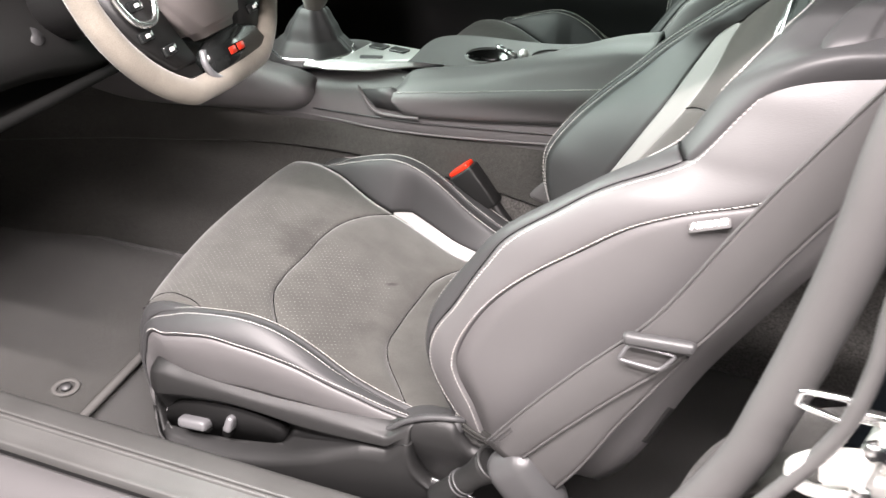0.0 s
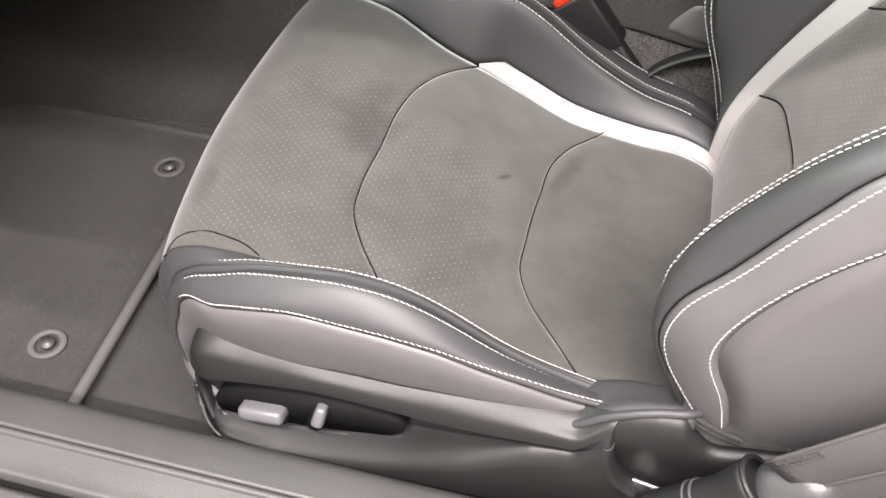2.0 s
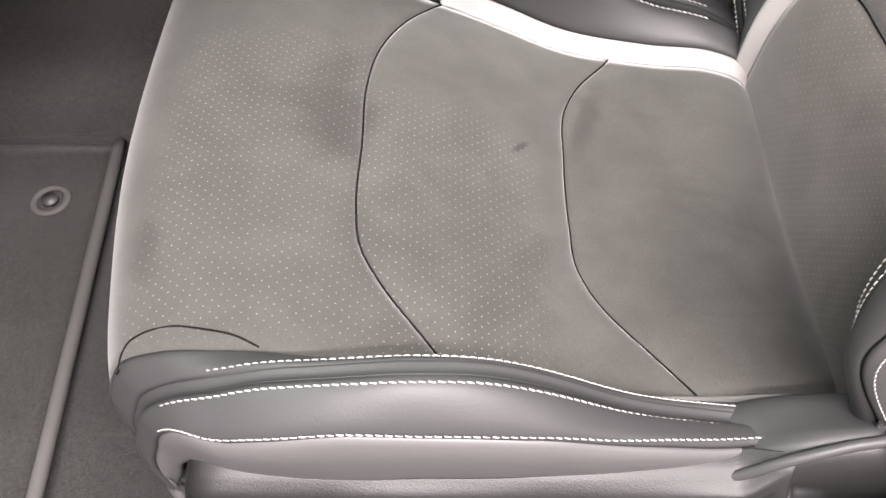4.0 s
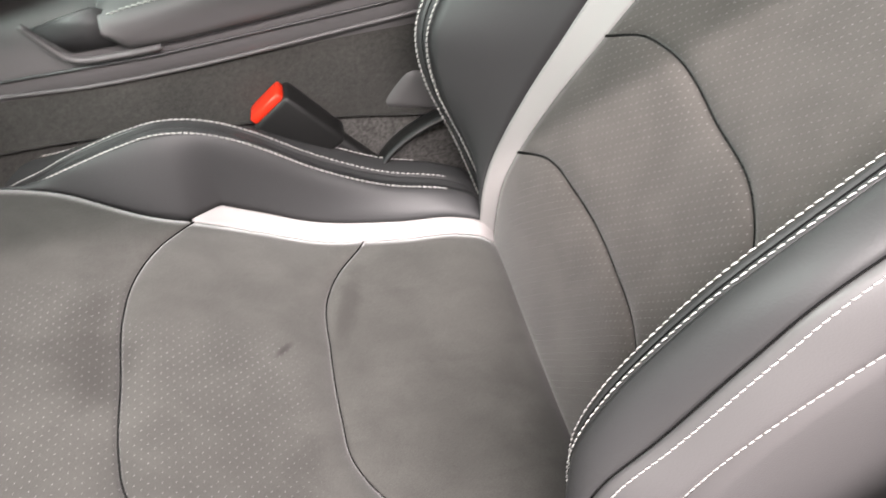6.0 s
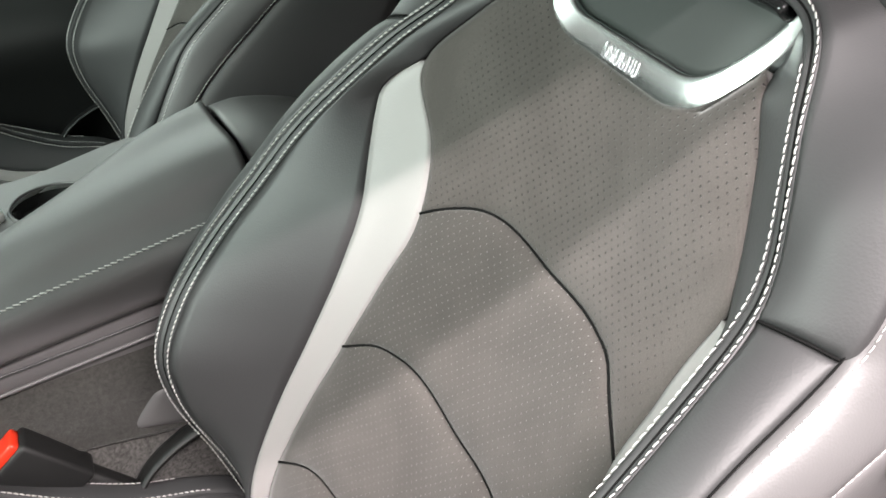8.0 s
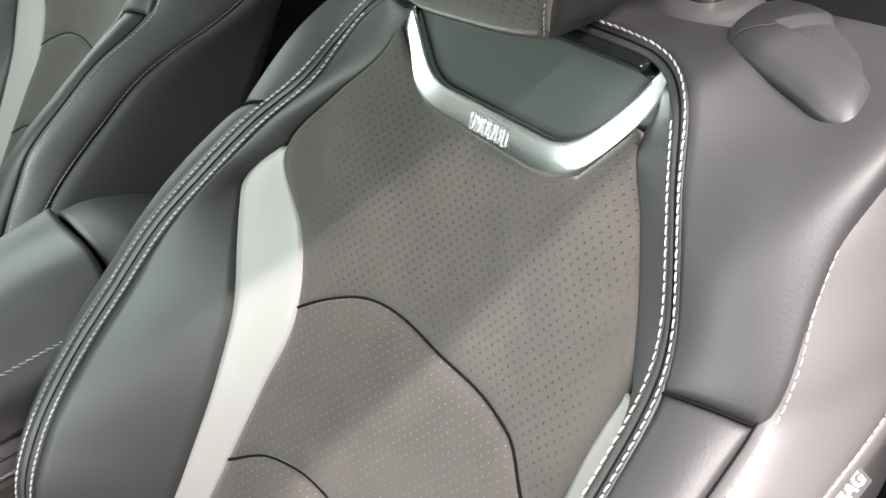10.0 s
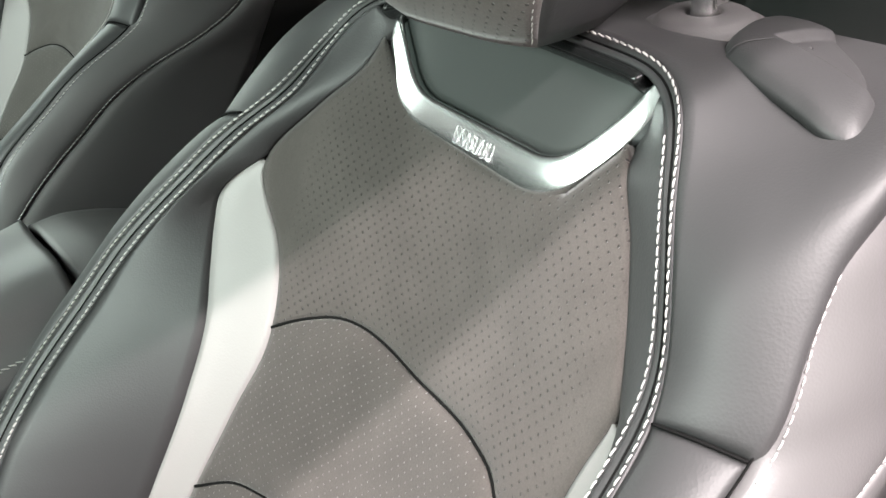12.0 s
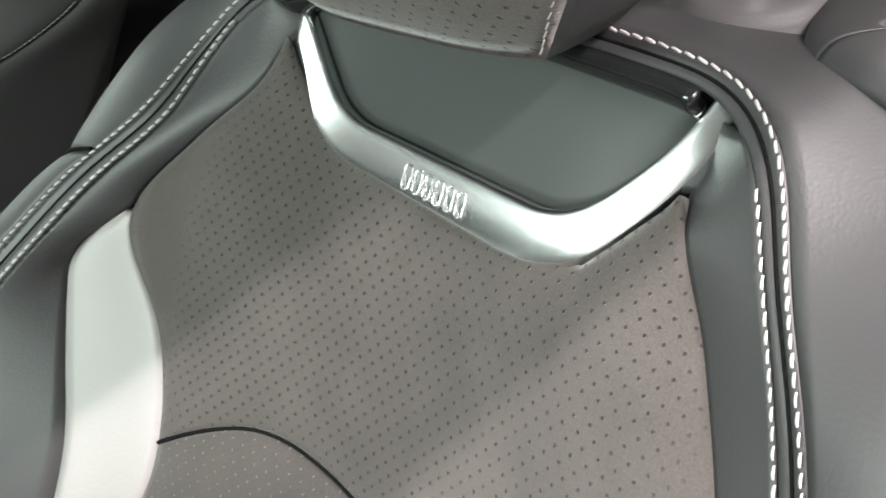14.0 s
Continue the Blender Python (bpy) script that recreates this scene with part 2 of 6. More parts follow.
STEEL = surface("bright_steel", (0.62, 0.62, 0.62), 0.25, metal=1.0, grain=300, bump=0.08, vary=0.1)
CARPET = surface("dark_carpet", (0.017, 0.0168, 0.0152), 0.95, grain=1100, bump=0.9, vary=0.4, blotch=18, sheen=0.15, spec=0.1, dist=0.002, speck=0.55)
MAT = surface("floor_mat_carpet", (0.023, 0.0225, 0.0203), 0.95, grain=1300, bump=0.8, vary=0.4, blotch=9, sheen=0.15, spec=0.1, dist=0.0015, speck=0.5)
# paler copy of the floor carpet: stronger light beside the seat, as colour
LIT_CARPET = surface("lit_napped_carpet", (0.070, 0.068, 0.064), 0.95, grain=1100, bump=0.8, vary=0.35, blotch=22, sheen=0.15, spec=0.1, dist=0.0015, speck=0.7)
# carpet paled in place of the ambient light missing under the dash
TUNNEL_PALED = surface("paled_tunnel_carpet", (0.038, 0.037, 0.034), 0.95, grain=1100, bump=0.8, vary=0.3, blotch=12, sheen=0.2, spec=0.1, dist=0.0015, speck=0.35)
BINDING = surface("mat_binding", (0.065, 0.063, 0.06), 0.8, grain=900, bump=0.4)
RED = surface("red_button", (0.62, 0.030, 0.010), 0.35, grain=300, bump=0.03, vary=0.04)
WEB = surface("belt_webbing", (0.060, 0.058, 0.058), 0.6, grain=1400, bump=0.5, vary=0.1)
PAINT = surface("black_car_paint", (0.006, 0.007, 0.009), 0.08, grain=40, bump=0.01, coat=0.5)
RUBBER = surface("rubber_seal", (0.08, 0.078, 0.078), 0.55, grain=500, bump=0.2)
LABEL = surface("white_label", (0.75, 0.74, 0.72), 0.6, bump=0.05, vary=0.03)
# tones of the unseen garage, chosen for how much light they bounce
CONCRETE = surface("concrete_floor", (0.24, 0.236, 0.226), 0.6, grain=60, bump=0.3, vary=0.25, blotch=1.6, dist=0.004)
PLASTER = surface("grey_bounce_plaster", (0.30, 0.30, 0.29), 0.8, grain=80, bump=0.2, vary=0.06, blotch=0.8, dist=0.002)
WALL = surface("pale_bounce_wall", (0.62, 0.615, 0.60), 0.8, grain=80, bump=0.2, vary=0.06, blotch=0.8, dist=0.002)
HEADLINER = surface("grey_headliner", (0.16, 0.16, 0.155), 0.9, grain=700, bump=0.3, vary=0.1)


# ---- mesh helpers ----
def part(name, data, material, parent=None, label="", kind=""):
    """Links a mesh (a bmesh, or vertices and faces) as one object under a thing or a part."""
    if isinstance(data, bmesh.types.BMesh):
        me = bpy.data.meshes.new(name)
        data.normal_update()
        data.to_mesh(me)
        data.free()
    elif isinstance(data, bpy.types.Mesh):
        me = data
    else:
        me = bpy.data.meshes.new(name)
        me.from_pydata([tuple(map(float, v)) for v in data[0]], [], data[1])
        me.update()
    if not me.materials:
        me.materials.append(material)
    for p in me.polygons:
        p.use_smooth = True
    ob = new(name, me)
    ob.parent = parent
    if parent is not None and parent.type == "EMPTY":
        ob.matrix_parent_inverse = Matrix.Translation(-parent.location)
    return tagged(ob, label=label, kind=kind)


def thing(name, label, category, base=(0, 0, 0), group="", kind=""):
    ob = new(name)
    ob.empty_display_size = 0.05
    ob.location = base
    bpy.context.view_layer.update()
    return tagged(ob, label, category, group, kind)


def crom(pts, n):
    """A smooth curve through the points, at n even steps of its length."""
    p = np.array(pts, float)
    d = np.r_[0, np.cumsum(np.linalg.norm(np.diff(p, axis=0), axis=1) + 1e-9)]
    m = np.gradient(p, d, axis=0)
    t = np.linspace(0, d[-1], n)
    i = np.clip(np.searchsorted(d, t, side="right") - 1, 0, len(d) - 2)
    h = (d[i + 1] - d[i])[:, None]
    s = ((t - d[i]) / (d[i + 1] - d[i]))[:, None]
    return (p[i] * (2 * s**3 - 3 * s**2 + 1) + h * m[i] * (s**3 - 2 * s**2 + s) + p[i + 1] * (3 * s**2 - 2 * s**3) + h * m[i + 1] * (s**3 - s**2))


def smooth_at(xs, ys, x):
    """Smooth values through (xs, ys) at x, with no overshoot to speak of."""
    xs, ys, x = np.array(xs, float), np.array(ys, float), np.asarray(x, float)
    m = np.gradient(ys, xs)
    i = np.clip(np.searchsorted(xs, x, side="right") - 1, 0, len(xs) - 2)
    h = xs[i + 1] - xs[i]
    s = np.clip((x - xs[i]) / h, 0, 1)
    return ys[i] * (2 * s**3 - 3 * s**2 + 1) + h * m[i] * (s**3 - 2 * s**2 + s) + ys[i + 1] * (3 * s**2 - 2 * s**3) + h * m[i + 1] * (s**3 - s**2)


def across(curves, per):
    """A skin over curves that run side by side: per steps from one to the next. Returns rows x columns x 3."""
    c = np.array(curves, float)
    d = np.maximum(np.linalg.norm(np.diff(c, axis=0), axis=2), 1e-4)
    k = len(c)
    tan = np.zeros_like(c)
    tan[0], tan[-1] = (c[1] - c[0]) / d[0][:, None], (c[-1] - c[-2]) / d[-1][:, None]
    for j in range(1, k - 1):
        tan[j] = (c[j + 1] - c[j - 1]) / (d[j] + d[j - 1])[:, None]
    cols = []
    for j in range(k - 1):
        for s in np.linspace(0, 1, per, endpoint=False):
            h = d[j][:, None]
            cols.append(c[j] * (2 * s**3 - 3 * s**2 + 1) + h * tan[j] * (s**3 - 2 * s**2 + s) + c[j + 1] * (3 * s**2 - 2 * s**3) + h * tan[j + 1] * (s**3 - s**2))
    cols.append(c[-1])
    return np.stack(cols, 1)


def normals(P):
    du, dv = np.gradient(P, axis=0), np.gradient(P, axis=1)
    n = np.cross(du, dv)
    return n / np.maximum(np.linalg.norm(n, axis=2, keepdims=True), 1e-12)


def skin(name, P, material, parent, thick=0.007, out=1, label="", punched=None, kind="", along=None):
    """A padded panel: the grid P as its face, with a back and rims. UV in metres along the grid."""
    n, m = P.shape[:2]
    N = normals(P) * out
    V = np.concatenate([P.reshape(-1, 3), (P - N * thick).reshape(-1, 3)])
    o = n * m
    F = []
    for i in range(n - 1):
        for j in range(m - 1):
            a, b, c, d = i * m + j, i * m + j + 1, (i + 1) * m + j + 1, (i + 1) * m + j
            F.append((a, d, c, b) if out > 0 else (a, b, c, d))
            F.append((o + a, o + b, o + c, o + d) if out > 0 else (o + a, o + d, o + c, o + b))
    ring = [j for j in range(m)] + [i * m + m - 1 for i in range(1, n)] + [(n - 1) * m + j for j in range(m - 2, -1, -1)] + [i * m for i in range(n - 2, 0, -1)]
    for a, b in zip(ring, ring[1:] + ring[:1]):
        F.append((a, b, o + b, o + a) if out > 0 else (b, a, o + a, o + b))
    me = bpy.data.meshes.new(name)
    me.from_pydata([tuple(map(float, v)) for v in V], [], F)
    su = np.cumsum(np.r_[0, np.linalg.norm(np.diff(P[:, m // 2], axis=0), axis=1)])
    sv = P[:, :, 1]
    uv = me.uv_layers.new(name="UVMap")
    sw = np.repeat(su[:, None], m, 1) if along is None else P @ np.array(along)
    UV = np.stack([sv, sw], 2).reshape(-1, 2)
    UV = np.concatenate([UV, UV])
    loops = np.zeros(len(me.loops), np.int32)
    me.loops.foreach_get("vertex_index", loops)
    uv.data.foreach_set("uv", UV[loops].astype(np.float32).ravel())
    if punched is not None:
        col = me.color_attributes.new(name="punched", type="FLOAT_COLOR", domain="POINT")
        c = np.ones((2 * o, 4), np.float32)
        c[:, :3] = np.r_[punched.ravel(), punched.ravel() * 0][:, None]
        col.data.foreach_set("color", c.ravel())
    me.update()
    return part(name, me, material, parent, label, kind)


def padded(P, h, pu=8, pv=4, side=1.0):
    """The grid P with its middle raised by h, so that it sinks to its seams."""
    n, m = P.shape[:2]
    a, b = np.linspace(-1, 1, n)[:, None], np.linspace(-1, 1, m)[None]
    return P + normals(P) * side * (h * (1 - np.abs(a) ** pu) * (1 - np.abs(b) ** pv))[:, :, None]


def tube(path, radius, sides=8, closed=False, flat=1.0, up=None):
    """Vertices and faces of a tube along a path. radius may be one number or one a point."""
    p = np.array(path, float)
    r = np.broadcast_to(np.asarray(radius, float), (len(p),))
    t = np.gradient(p, axis=0) if not closed else (np.roll(p, -1, 0) - np.roll(p, 1, 0))
    t /= np.linalg.norm(t, axis=1, keepdims=True)
    ref = np.array(up if up is not None else (0.13, 0.21, 0.97), float)
    V, F = [], []
    for q, k, rr in zip(p, t, r):
        a = np.cross(k, ref)
        a /= np.linalg.norm(a) + 1e-12
        b = np.cross(a, k)
        for s in range(sides):
            w = 2 * math.pi * s / sides
            V.append(q + rr * (math.cos(w) * a + flat * math.sin(w) * b))
    n = len(p)
    for i in range(n if closed else n - 1):
        for s in range(sides):
            a, b = i * sides + s, i * sides + (s + 1) % sides
            c, d = ((i + 1) % n) * sides + (s + 1) % sides, ((i + 1) % n) * sides + s
            F.append((a, b, c, d))
    if not closed:
        F.append(tuple(reversed(range(sides))))
        F.append(tuple(range((n - 1) * sides, n * sides)))
    return V, F


def stitches(name, path, N, parent, length=0.0043, gap=0.0013, r=0.00056, lift=0.0003, slant=0.25):
    """A row of threads along a path; N: the way out of the leather at each point."""
    p, N = np.array(path, float), np.array(N, float)
    d = np.r_[0, np.cumsum(np.linalg.norm(np.diff(p, axis=0), axis=1))]
    V, F = [], []
    s = 0.004
    rng = random.Random(len(p))
    while s + length < d[-1]:
        at = [np.array([np.interp(s + f * length, d, p[:, k]) for k in range(3)]) for f in (0, 0.25, 0.5, 0.75, 1)]
        nn = np.array([np.interp(s + length / 2, d, N[:, k]) for k in range(3)])
        nn /= np.linalg.norm(nn) + 1e-12
        k = at[-1] - at[0]
        k /= np.linalg.norm(k) + 1e-12
        side = np.cross(k, nn)
        o = len(V)
        wob = rng.uniform(0.85, 1.15)
        for f, q in zip((-1, -0.5, 0, 0.5, 1), at):
            c = q + nn * lift * (1 - 0.95 * f * f) - nn * 0.0003 + side * f * slant * length * 0.3
            w = r * wob * (1 - 0.25 * abs(f))
            for g in range(5):
                an = 2 * math.pi * g / 5
                V.append(c + w * (math.cos(an) * side + 0.8 * math.sin(an) * nn))
        for i in range(4):
            for g in range(5):
                F.append((o + i * 5 + g, o + i * 5 + (g + 1) % 5, o + (i + 1) * 5 + (g + 1) % 5, o + (i + 1) * 5 + g))
        F.append(tuple(o + g for g in (4, 3, 2, 1, 0)))
        F.append(tuple(o + 20 + g for g in range(5)))
        s += length + gap
    return part(name, (V, F), THREAD, parent, "white double-sewn thread", "stuff")


def rounded_box(sx, sy, sz, bevel, seg=3, at=(0, 0, 0), turn=None, taper=1.0):
    bm = bmesh.new()
    bmesh.ops.create_cube(bm, size=1)
    for v in bm.verts:
        k = taper if v.co.z > 0 else 1.0
        v.co = Vector((v.co.x * sx * k, v.co.y * sy * k, v.co.z * sz))
    bmesh.ops.bevel(bm, geom=bm.edges[:], offset=bevel, segments=seg, affect="EDGES", profile=0.5)
    m = Matrix.Translation(at) @ (turn or Matrix.Identity(4))
    bmesh.ops.transform(bm, matrix=m, verts=bm.verts)
    return bm


def disc(r, h, seg, at, turn=None, r2=None, bevel=0.0):
    bm = bmesh.new()
    bmesh.ops.create_cone(bm, cap_ends=True, segments=seg, radius1=r, radius2=r if r2 is None else r2, depth=h)
    if bevel:
        bmesh.ops.bevel(bm, geom=[e for e in bm.edges if len(e.link_faces) == 2 and e.calc_face_angle(0) > 0.8], offset=bevel, segments=2, affect="EDGES")
    bmesh.ops.transform(bm, matrix=Matrix.Translation(at) @ (turn or Matrix.Identity(4)), verts=bm.verts)
    return bm


def prism(outline, depth, along, bevel=0.0, seg=2):
    """A plate: an outline of 3D points in one plane, pushed along a way by depth."""
    bm = bmesh.new()
    f = bm.faces.new([bm.verts.new(Vector(p)) for p in outline])
    r = bmesh.ops.extrude_face_region(bm, geom=[f])
    bmesh.ops.translate(bm, vec=Vector(along).normalized() * depth, verts=[g for g in r["geom"] if isinstance(g, bmesh.types.BMVert)])
    bmesh.ops.recalc_face_normals(bm, faces=bm.faces)
    if bevel:
        bmesh.ops.bevel(bm, geom=[e for e in bm.edges if e.calc_face_angle(0) > 0.6], offset=bevel, segments=seg, affect="EDGES")
    return bm


# ---- the driver's seat ----
def driver_seat():
    seat = thing("bucket_seat", "black leather bucket seat, grey suede centre, pale strips, white stitching", "car seat", (-0.25, 0.02, 0.27), "front seats")
    R = 150
    # cushion: a middle line from the nose to the back, and offsets from it
    mid = crom([(-0.50, 0.375), (-0.535, 0.41), (-0.550, 0.455), (-0.549, 0.500), (-0.530, 0.530), (-0.488, 0.544), (-0.43, 0.542), (-0.36, 0.523), (-0.29, 0.494), (-0.235, 0.467), (-0.187, 0.443), (-0.10, 0.424), (-0.035, 0.416), (-0.012, 0.406), (0.006, 0.388), (0.03, 0.370), (0.07, 0.365)], R)
    mx, mz = mid[:, 0], mid[:, 1]
    nose = np.clip((0.49 - mz) / 0.11, 0, 1) * (mx < -0.45)

    def rail(xs, ys, dz, recess=0.0):
        back = recess * np.clip((-0.38 - mx) / 0.16, 0, 1) ** 1.5
        return np.stack([mx + back, smooth_at(xs, ys, mx), mz + smooth_at(xs, dz, mx)], 1)

    def beside(line, w):
        """The outer edge of the pale strip: it leaves the seam in a slanted point."""
        k = np.clip((mx + 0.305) / 0.034, 0, 1) * (mx > -0.4) * np.clip(1.25 - 0.9 * np.clip(mx + 0.29, 0, 0.3), 0.9, 1.3) + 0.02
        return line + np.stack([0 * k, w * k, np.abs(w) * 0.75 * k], 1)

    XA = [-0.55, -0.42, -0.335, -0.29, -0.19, -0.07, 0.07]
    XB = [-0.55, -0.50, -0.44, -0.40, -0.35, -0.31, -0.26, -0.215, -0.16, -0.117, -0.06, 0.07]
    DZ1 = [-0.012, 0.002, 0.0, 0.002, 0.008, 0.014, 0.02]
    DZ3 = [-0.020, -0.006, 0.014, 0.034, 0.062, 0.083, 0.094, 0.089, 0.071, 0.056, 0.044, 0.03]
    DZ3F = [-0.050, -0.030, -0.002, 0.026, 0.058, 0.082, 0.094, 0.089, 0.071, 0.056, 0.044, 0.03]
    DZ5 = [-0.035, -0.016, -0.004, 0.011, 0.035, 0.049, 0.065, 0.073, 0.070, 0.058, 0.046, 0.03]
    DZ6 = [-0.110, -0.088, -0.078, -0.070, -0.050, -0.034, -0.010, 0.012, 0.032, 0.036, 0.026, 0.01]
    Y3N = [-0.190, -0.195, -0.200, -0.202, -0.206, -0.207, -0.203, -0.199, -0.193, -0.187, -0.183, -0.178]
    Y3F = [0.310, 0.290, 0.274, 0.266, 0.264, 0.262, 0.260, 0.258, 0.254, 0.250, 0.245, 0.235]
    Y5N = [-0.215, -0.225, -0.240, -0.245, -0.247, -0.247, -0.245, -0.240, -0.232, -0.224, -0.212, -0.20]
    DZ6N = [-0.100, -0.074, -0.069, -0.061, -0.049, -0.028, -0.005, 0.017, 0.037, 0.036, 0.026, 0.01]
    YBN = [-0.208, -0.222, -0.233, -0.237, -0.2385, -0.239, -0.239, -0.237, -0.233, -0.227, -0.214, -0.20]
    near = [
        rail(XB, YBN, DZ6N, 0.055),
        rail(XB, Y5N, [d - 0.007 * min(1, max(0, (-0.38 - x) / 0.08)) for x, d in zip(XB, DZ5)], 0.055),
        rail(XB, [y - 0.015 for y in Y3N], [d - 0.004 for d in DZ3], 0.045),
        rail(XB, [y - 0.004 for y in Y3N], [d - 0.007 for d in DZ3], 0.040),
        beside(rail(XA, [-0.175, -0.182, -0.180, -0.174, -0.166, -0.16, -0.155], DZ1, 0.024), -0.0110),
        rail(XA, [-0.175, -0.182, -0.180, -0.174, -0.166, -0.16, -0.155], DZ1, 0.024),
    ]
    far = [
        rail(XA, [0.294, 0.256, 0.226, 0.222, 0.212, 0.200, 0.19], [-0.002] + DZ1[1:], -0.004),
        beside(rail(XA, [0.294, 0.256, 0.226, 0.222, 0.212, 0.200, 0.19], [-0.002] + DZ1[1:], -0.004), 0.0145),
        rail(XB, Y3F, [d + 0.003 for d in DZ3F], 0.010),
        rail(XB, [y + 0.013 for y in Y3F], [d + 0.001 for d in DZ3F], 0.020),
        rail(XB, [y + 0.040 for y in Y3F], DZ5, 0.05),
        rail(XB, [y + 0.044 for y in Y3F], DZ6, 0.05),
    ]
    centre = np.stack([mx, 0 * mx + 0.02, mz], 1)
    per = 10
    G = across(near + [centre] + far, per)
    NG = normals(G)

    def span(a, b, r0=0, r1=R):
        return G[r0:r1, a * per : b * per + 1]

    def row_at(x):
        return int(np.argmin(np.abs(mx - x) + 10 * (mz < 0.39) + 10 * nose))

    r_strip = row_at(-0.300)
    for lo, hi, what in ((0, 1, "side_skirt"), (1, 2, "outer_bolster"), (3, 4, "inner_bolster"), (8, 9, "inner_bolster"), (10, 11, "outer_bolster"), (11, 12, "side_skirt")):
        skin("cushion_" + what, padded(span(lo, hi), 0.004 if "bolster" in what else 0.002, 14, 4), LEATHER if what != "side_skirt" else SMOOTH, seat)
    for lo in (2, 9):
        skin("cushion_piping", padded(span(lo, lo + 1), -0.0035, 30, 2), LEATHER, seat)
    for lo in (4, 7):
        P = span(lo, lo + 1, r_strip, R)
        skin("cushion_strip", padded(P + NG[r_strip:R, lo * per : (lo + 1) * per + 1] * 0.0008, 0.0012, 30, 4), PALE, seat, label="pale grey leather strip")
    # centre of the cushion: three suede pads with curved seams
    I = G[:, 5 * per : 7 * per + 1]
    fine = 44
    cols = np.linspace(0, I.shape[1] - 1, fine)

    def resample(rows):
        """Points of the centre skin at fractional rows (n x fine)."""
        out = np.zeros(rows.shape + (3,))
        for j, c in enumerate(cols):
            c0 = int(min(c, I.shape[1] - 2))
            f = c - c0
            col = I[:, c0] * (1 - f) + I[:, c0 + 1] * f
            for k in range(3):
                out[:, j, k] = np.interp(rows[:, j], np.arange(R), col[:, k])
        return out

    def seam_rows(ys, xs):
        rows = []
        free = row_at(-0.50)
        for c in cols:
            c0 = int(min(c, I.shape[1] - 2))
            ycol = I[free:, c0, 1] * (1 - c + c0) + I[free:, c0 + 1, 1] * (c - c0)
            want = smooth_at(ys, xs, ycol)
            rows.append(free + np.interp(0, I[free:, c0, 0] - want, np.arange(R - free)))
        return np.array(rows)

    edges = [np.zeros(fine), seam_rows([-0.19, -0.155, -0.112, -0.083, -0.05, 0.02, 0.088, 0.132, 0.183, 0.233], [-0.276, -0.303, -0.338, -0.354, -0.359, -0.359, -0.359, -0.352, -0.330, -0.291]), seam_rows([-0.17, -0.133, -0.075, -0.052, -0.01, 0.068, 0.136, 0.164, 0.205], [-0.105, -0.134, -0.180, -0.190, -0.193, -0.192, -0.185, -0.172, -0.138]), np.full(fine, R - 1.0)]
    for j, (a, b) in enumerate(zip(edges[:-1], edges[1:])):
        w = np.linspace(0, 1, 56)[:, None]
        P = resample(a + (b - a) * w)
        h = (0.006, 0.008, 0.007)[j]
        if j:
            part("seam", tube(P[0] + np.array([0, 0, 0.0002]), 0.0009, 6), SEAM, seat)
        P = padded(P, h, 10, 8)
        X, Y = P[:, :, 0], P[:, :, 1] - 0.02
        if j == 0:
            mask = np.clip((X + 0.515) / 0.03, 0, 1) * np.clip((0.125 - Y) / 0.05, 0, 1) * np.clip((Y + 0.20) / 0.03, 0, 1)
        elif j == 1:
            mask = np.clip((-0.205 - X) / 0.06, 0, 1) * np.clip((0.075 - Y) / 0.05, 0, 1)
        else:
            mask = 0 * X
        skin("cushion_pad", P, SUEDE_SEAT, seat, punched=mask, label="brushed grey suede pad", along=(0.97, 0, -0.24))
    nosepad = padded(resample(edges[0] + (edges[1] - edges[0]) * np.linspace(0, 1, 56)[:, None]), 0.006, 16, 8).reshape(-1, 3)
    line = crom([(-0.506, -0.186), (-0.507, -0.175), (-0.502, -0.168), (-0.490, -0.164), (-0.473, -0.163), (-0.448, -0.167), (-0.424, -0.172), (-0.41, -0.178)], 40)
    line = np.array([nosepad[np.argsort((nosepad[:, 0] - x) ** 2 + (nosepad[:, 1] - y) ** 2 + (nosepad[:, 2] < 0.5))[:4]].mean(0) * (0, 0, 1) + (x, y, 0) for x, y in line])
    for _ in range(4):
        line[1:-1, 2] = 0.25 * line[:-2, 2] + 0.5 * line[1:-1, 2] + 0.25 * line[2:, 2]
    part("nose_seam", tube(line + np.array([-0.0002, 0, 0.0002]), 0.0008, 6), SEAM, seat)
    for k, sgn in ((1, -1), (2, -1), (3, -1), (9, 1), (10, 1), (11, 1)):
        top = row_at(-0.055) if k in (1, 11) else row_at(-0.03)
        first = row_at(-0.515) if k in (1, 11) else row_at(-0.50)
        off = {1: 0.006, 2: -0.004, 3: 0.004, 9: -0.004, 10: 0.004, 11: -0.006}[k]
        c = k * per
        side = G[:, c + 1] - G[:, c - 1]
        side /= np.linalg.norm(side, axis=1, keepdims=True)
        stitches("stitching", (G[:, c] + side * off + NG[:, c] * 0.0030)[first:top], NG[first:top, c], seat, r=0.00056 if k < 5 else 0.0009)

    # backrest: rails as x and y over the height z, near side then far side
    def up_rail(z, x, y):
        zz = np.linspace(z[0], z[-1], R)
        return np.stack([smooth_at(z, x, zz), smooth_at(z, y, zz), zz], 1)

    Z1 = [0.40, 0.514, 0.602, 0.663, 0.735, 0.786, 0.840, 0.887, 0.936, 0.968, 1.0]
    X1 = [0.000, 0.014, 0.055, 0.090, 0.133, 0.165, 0.196, 0.215, 0.250, 0.274, 0.298]
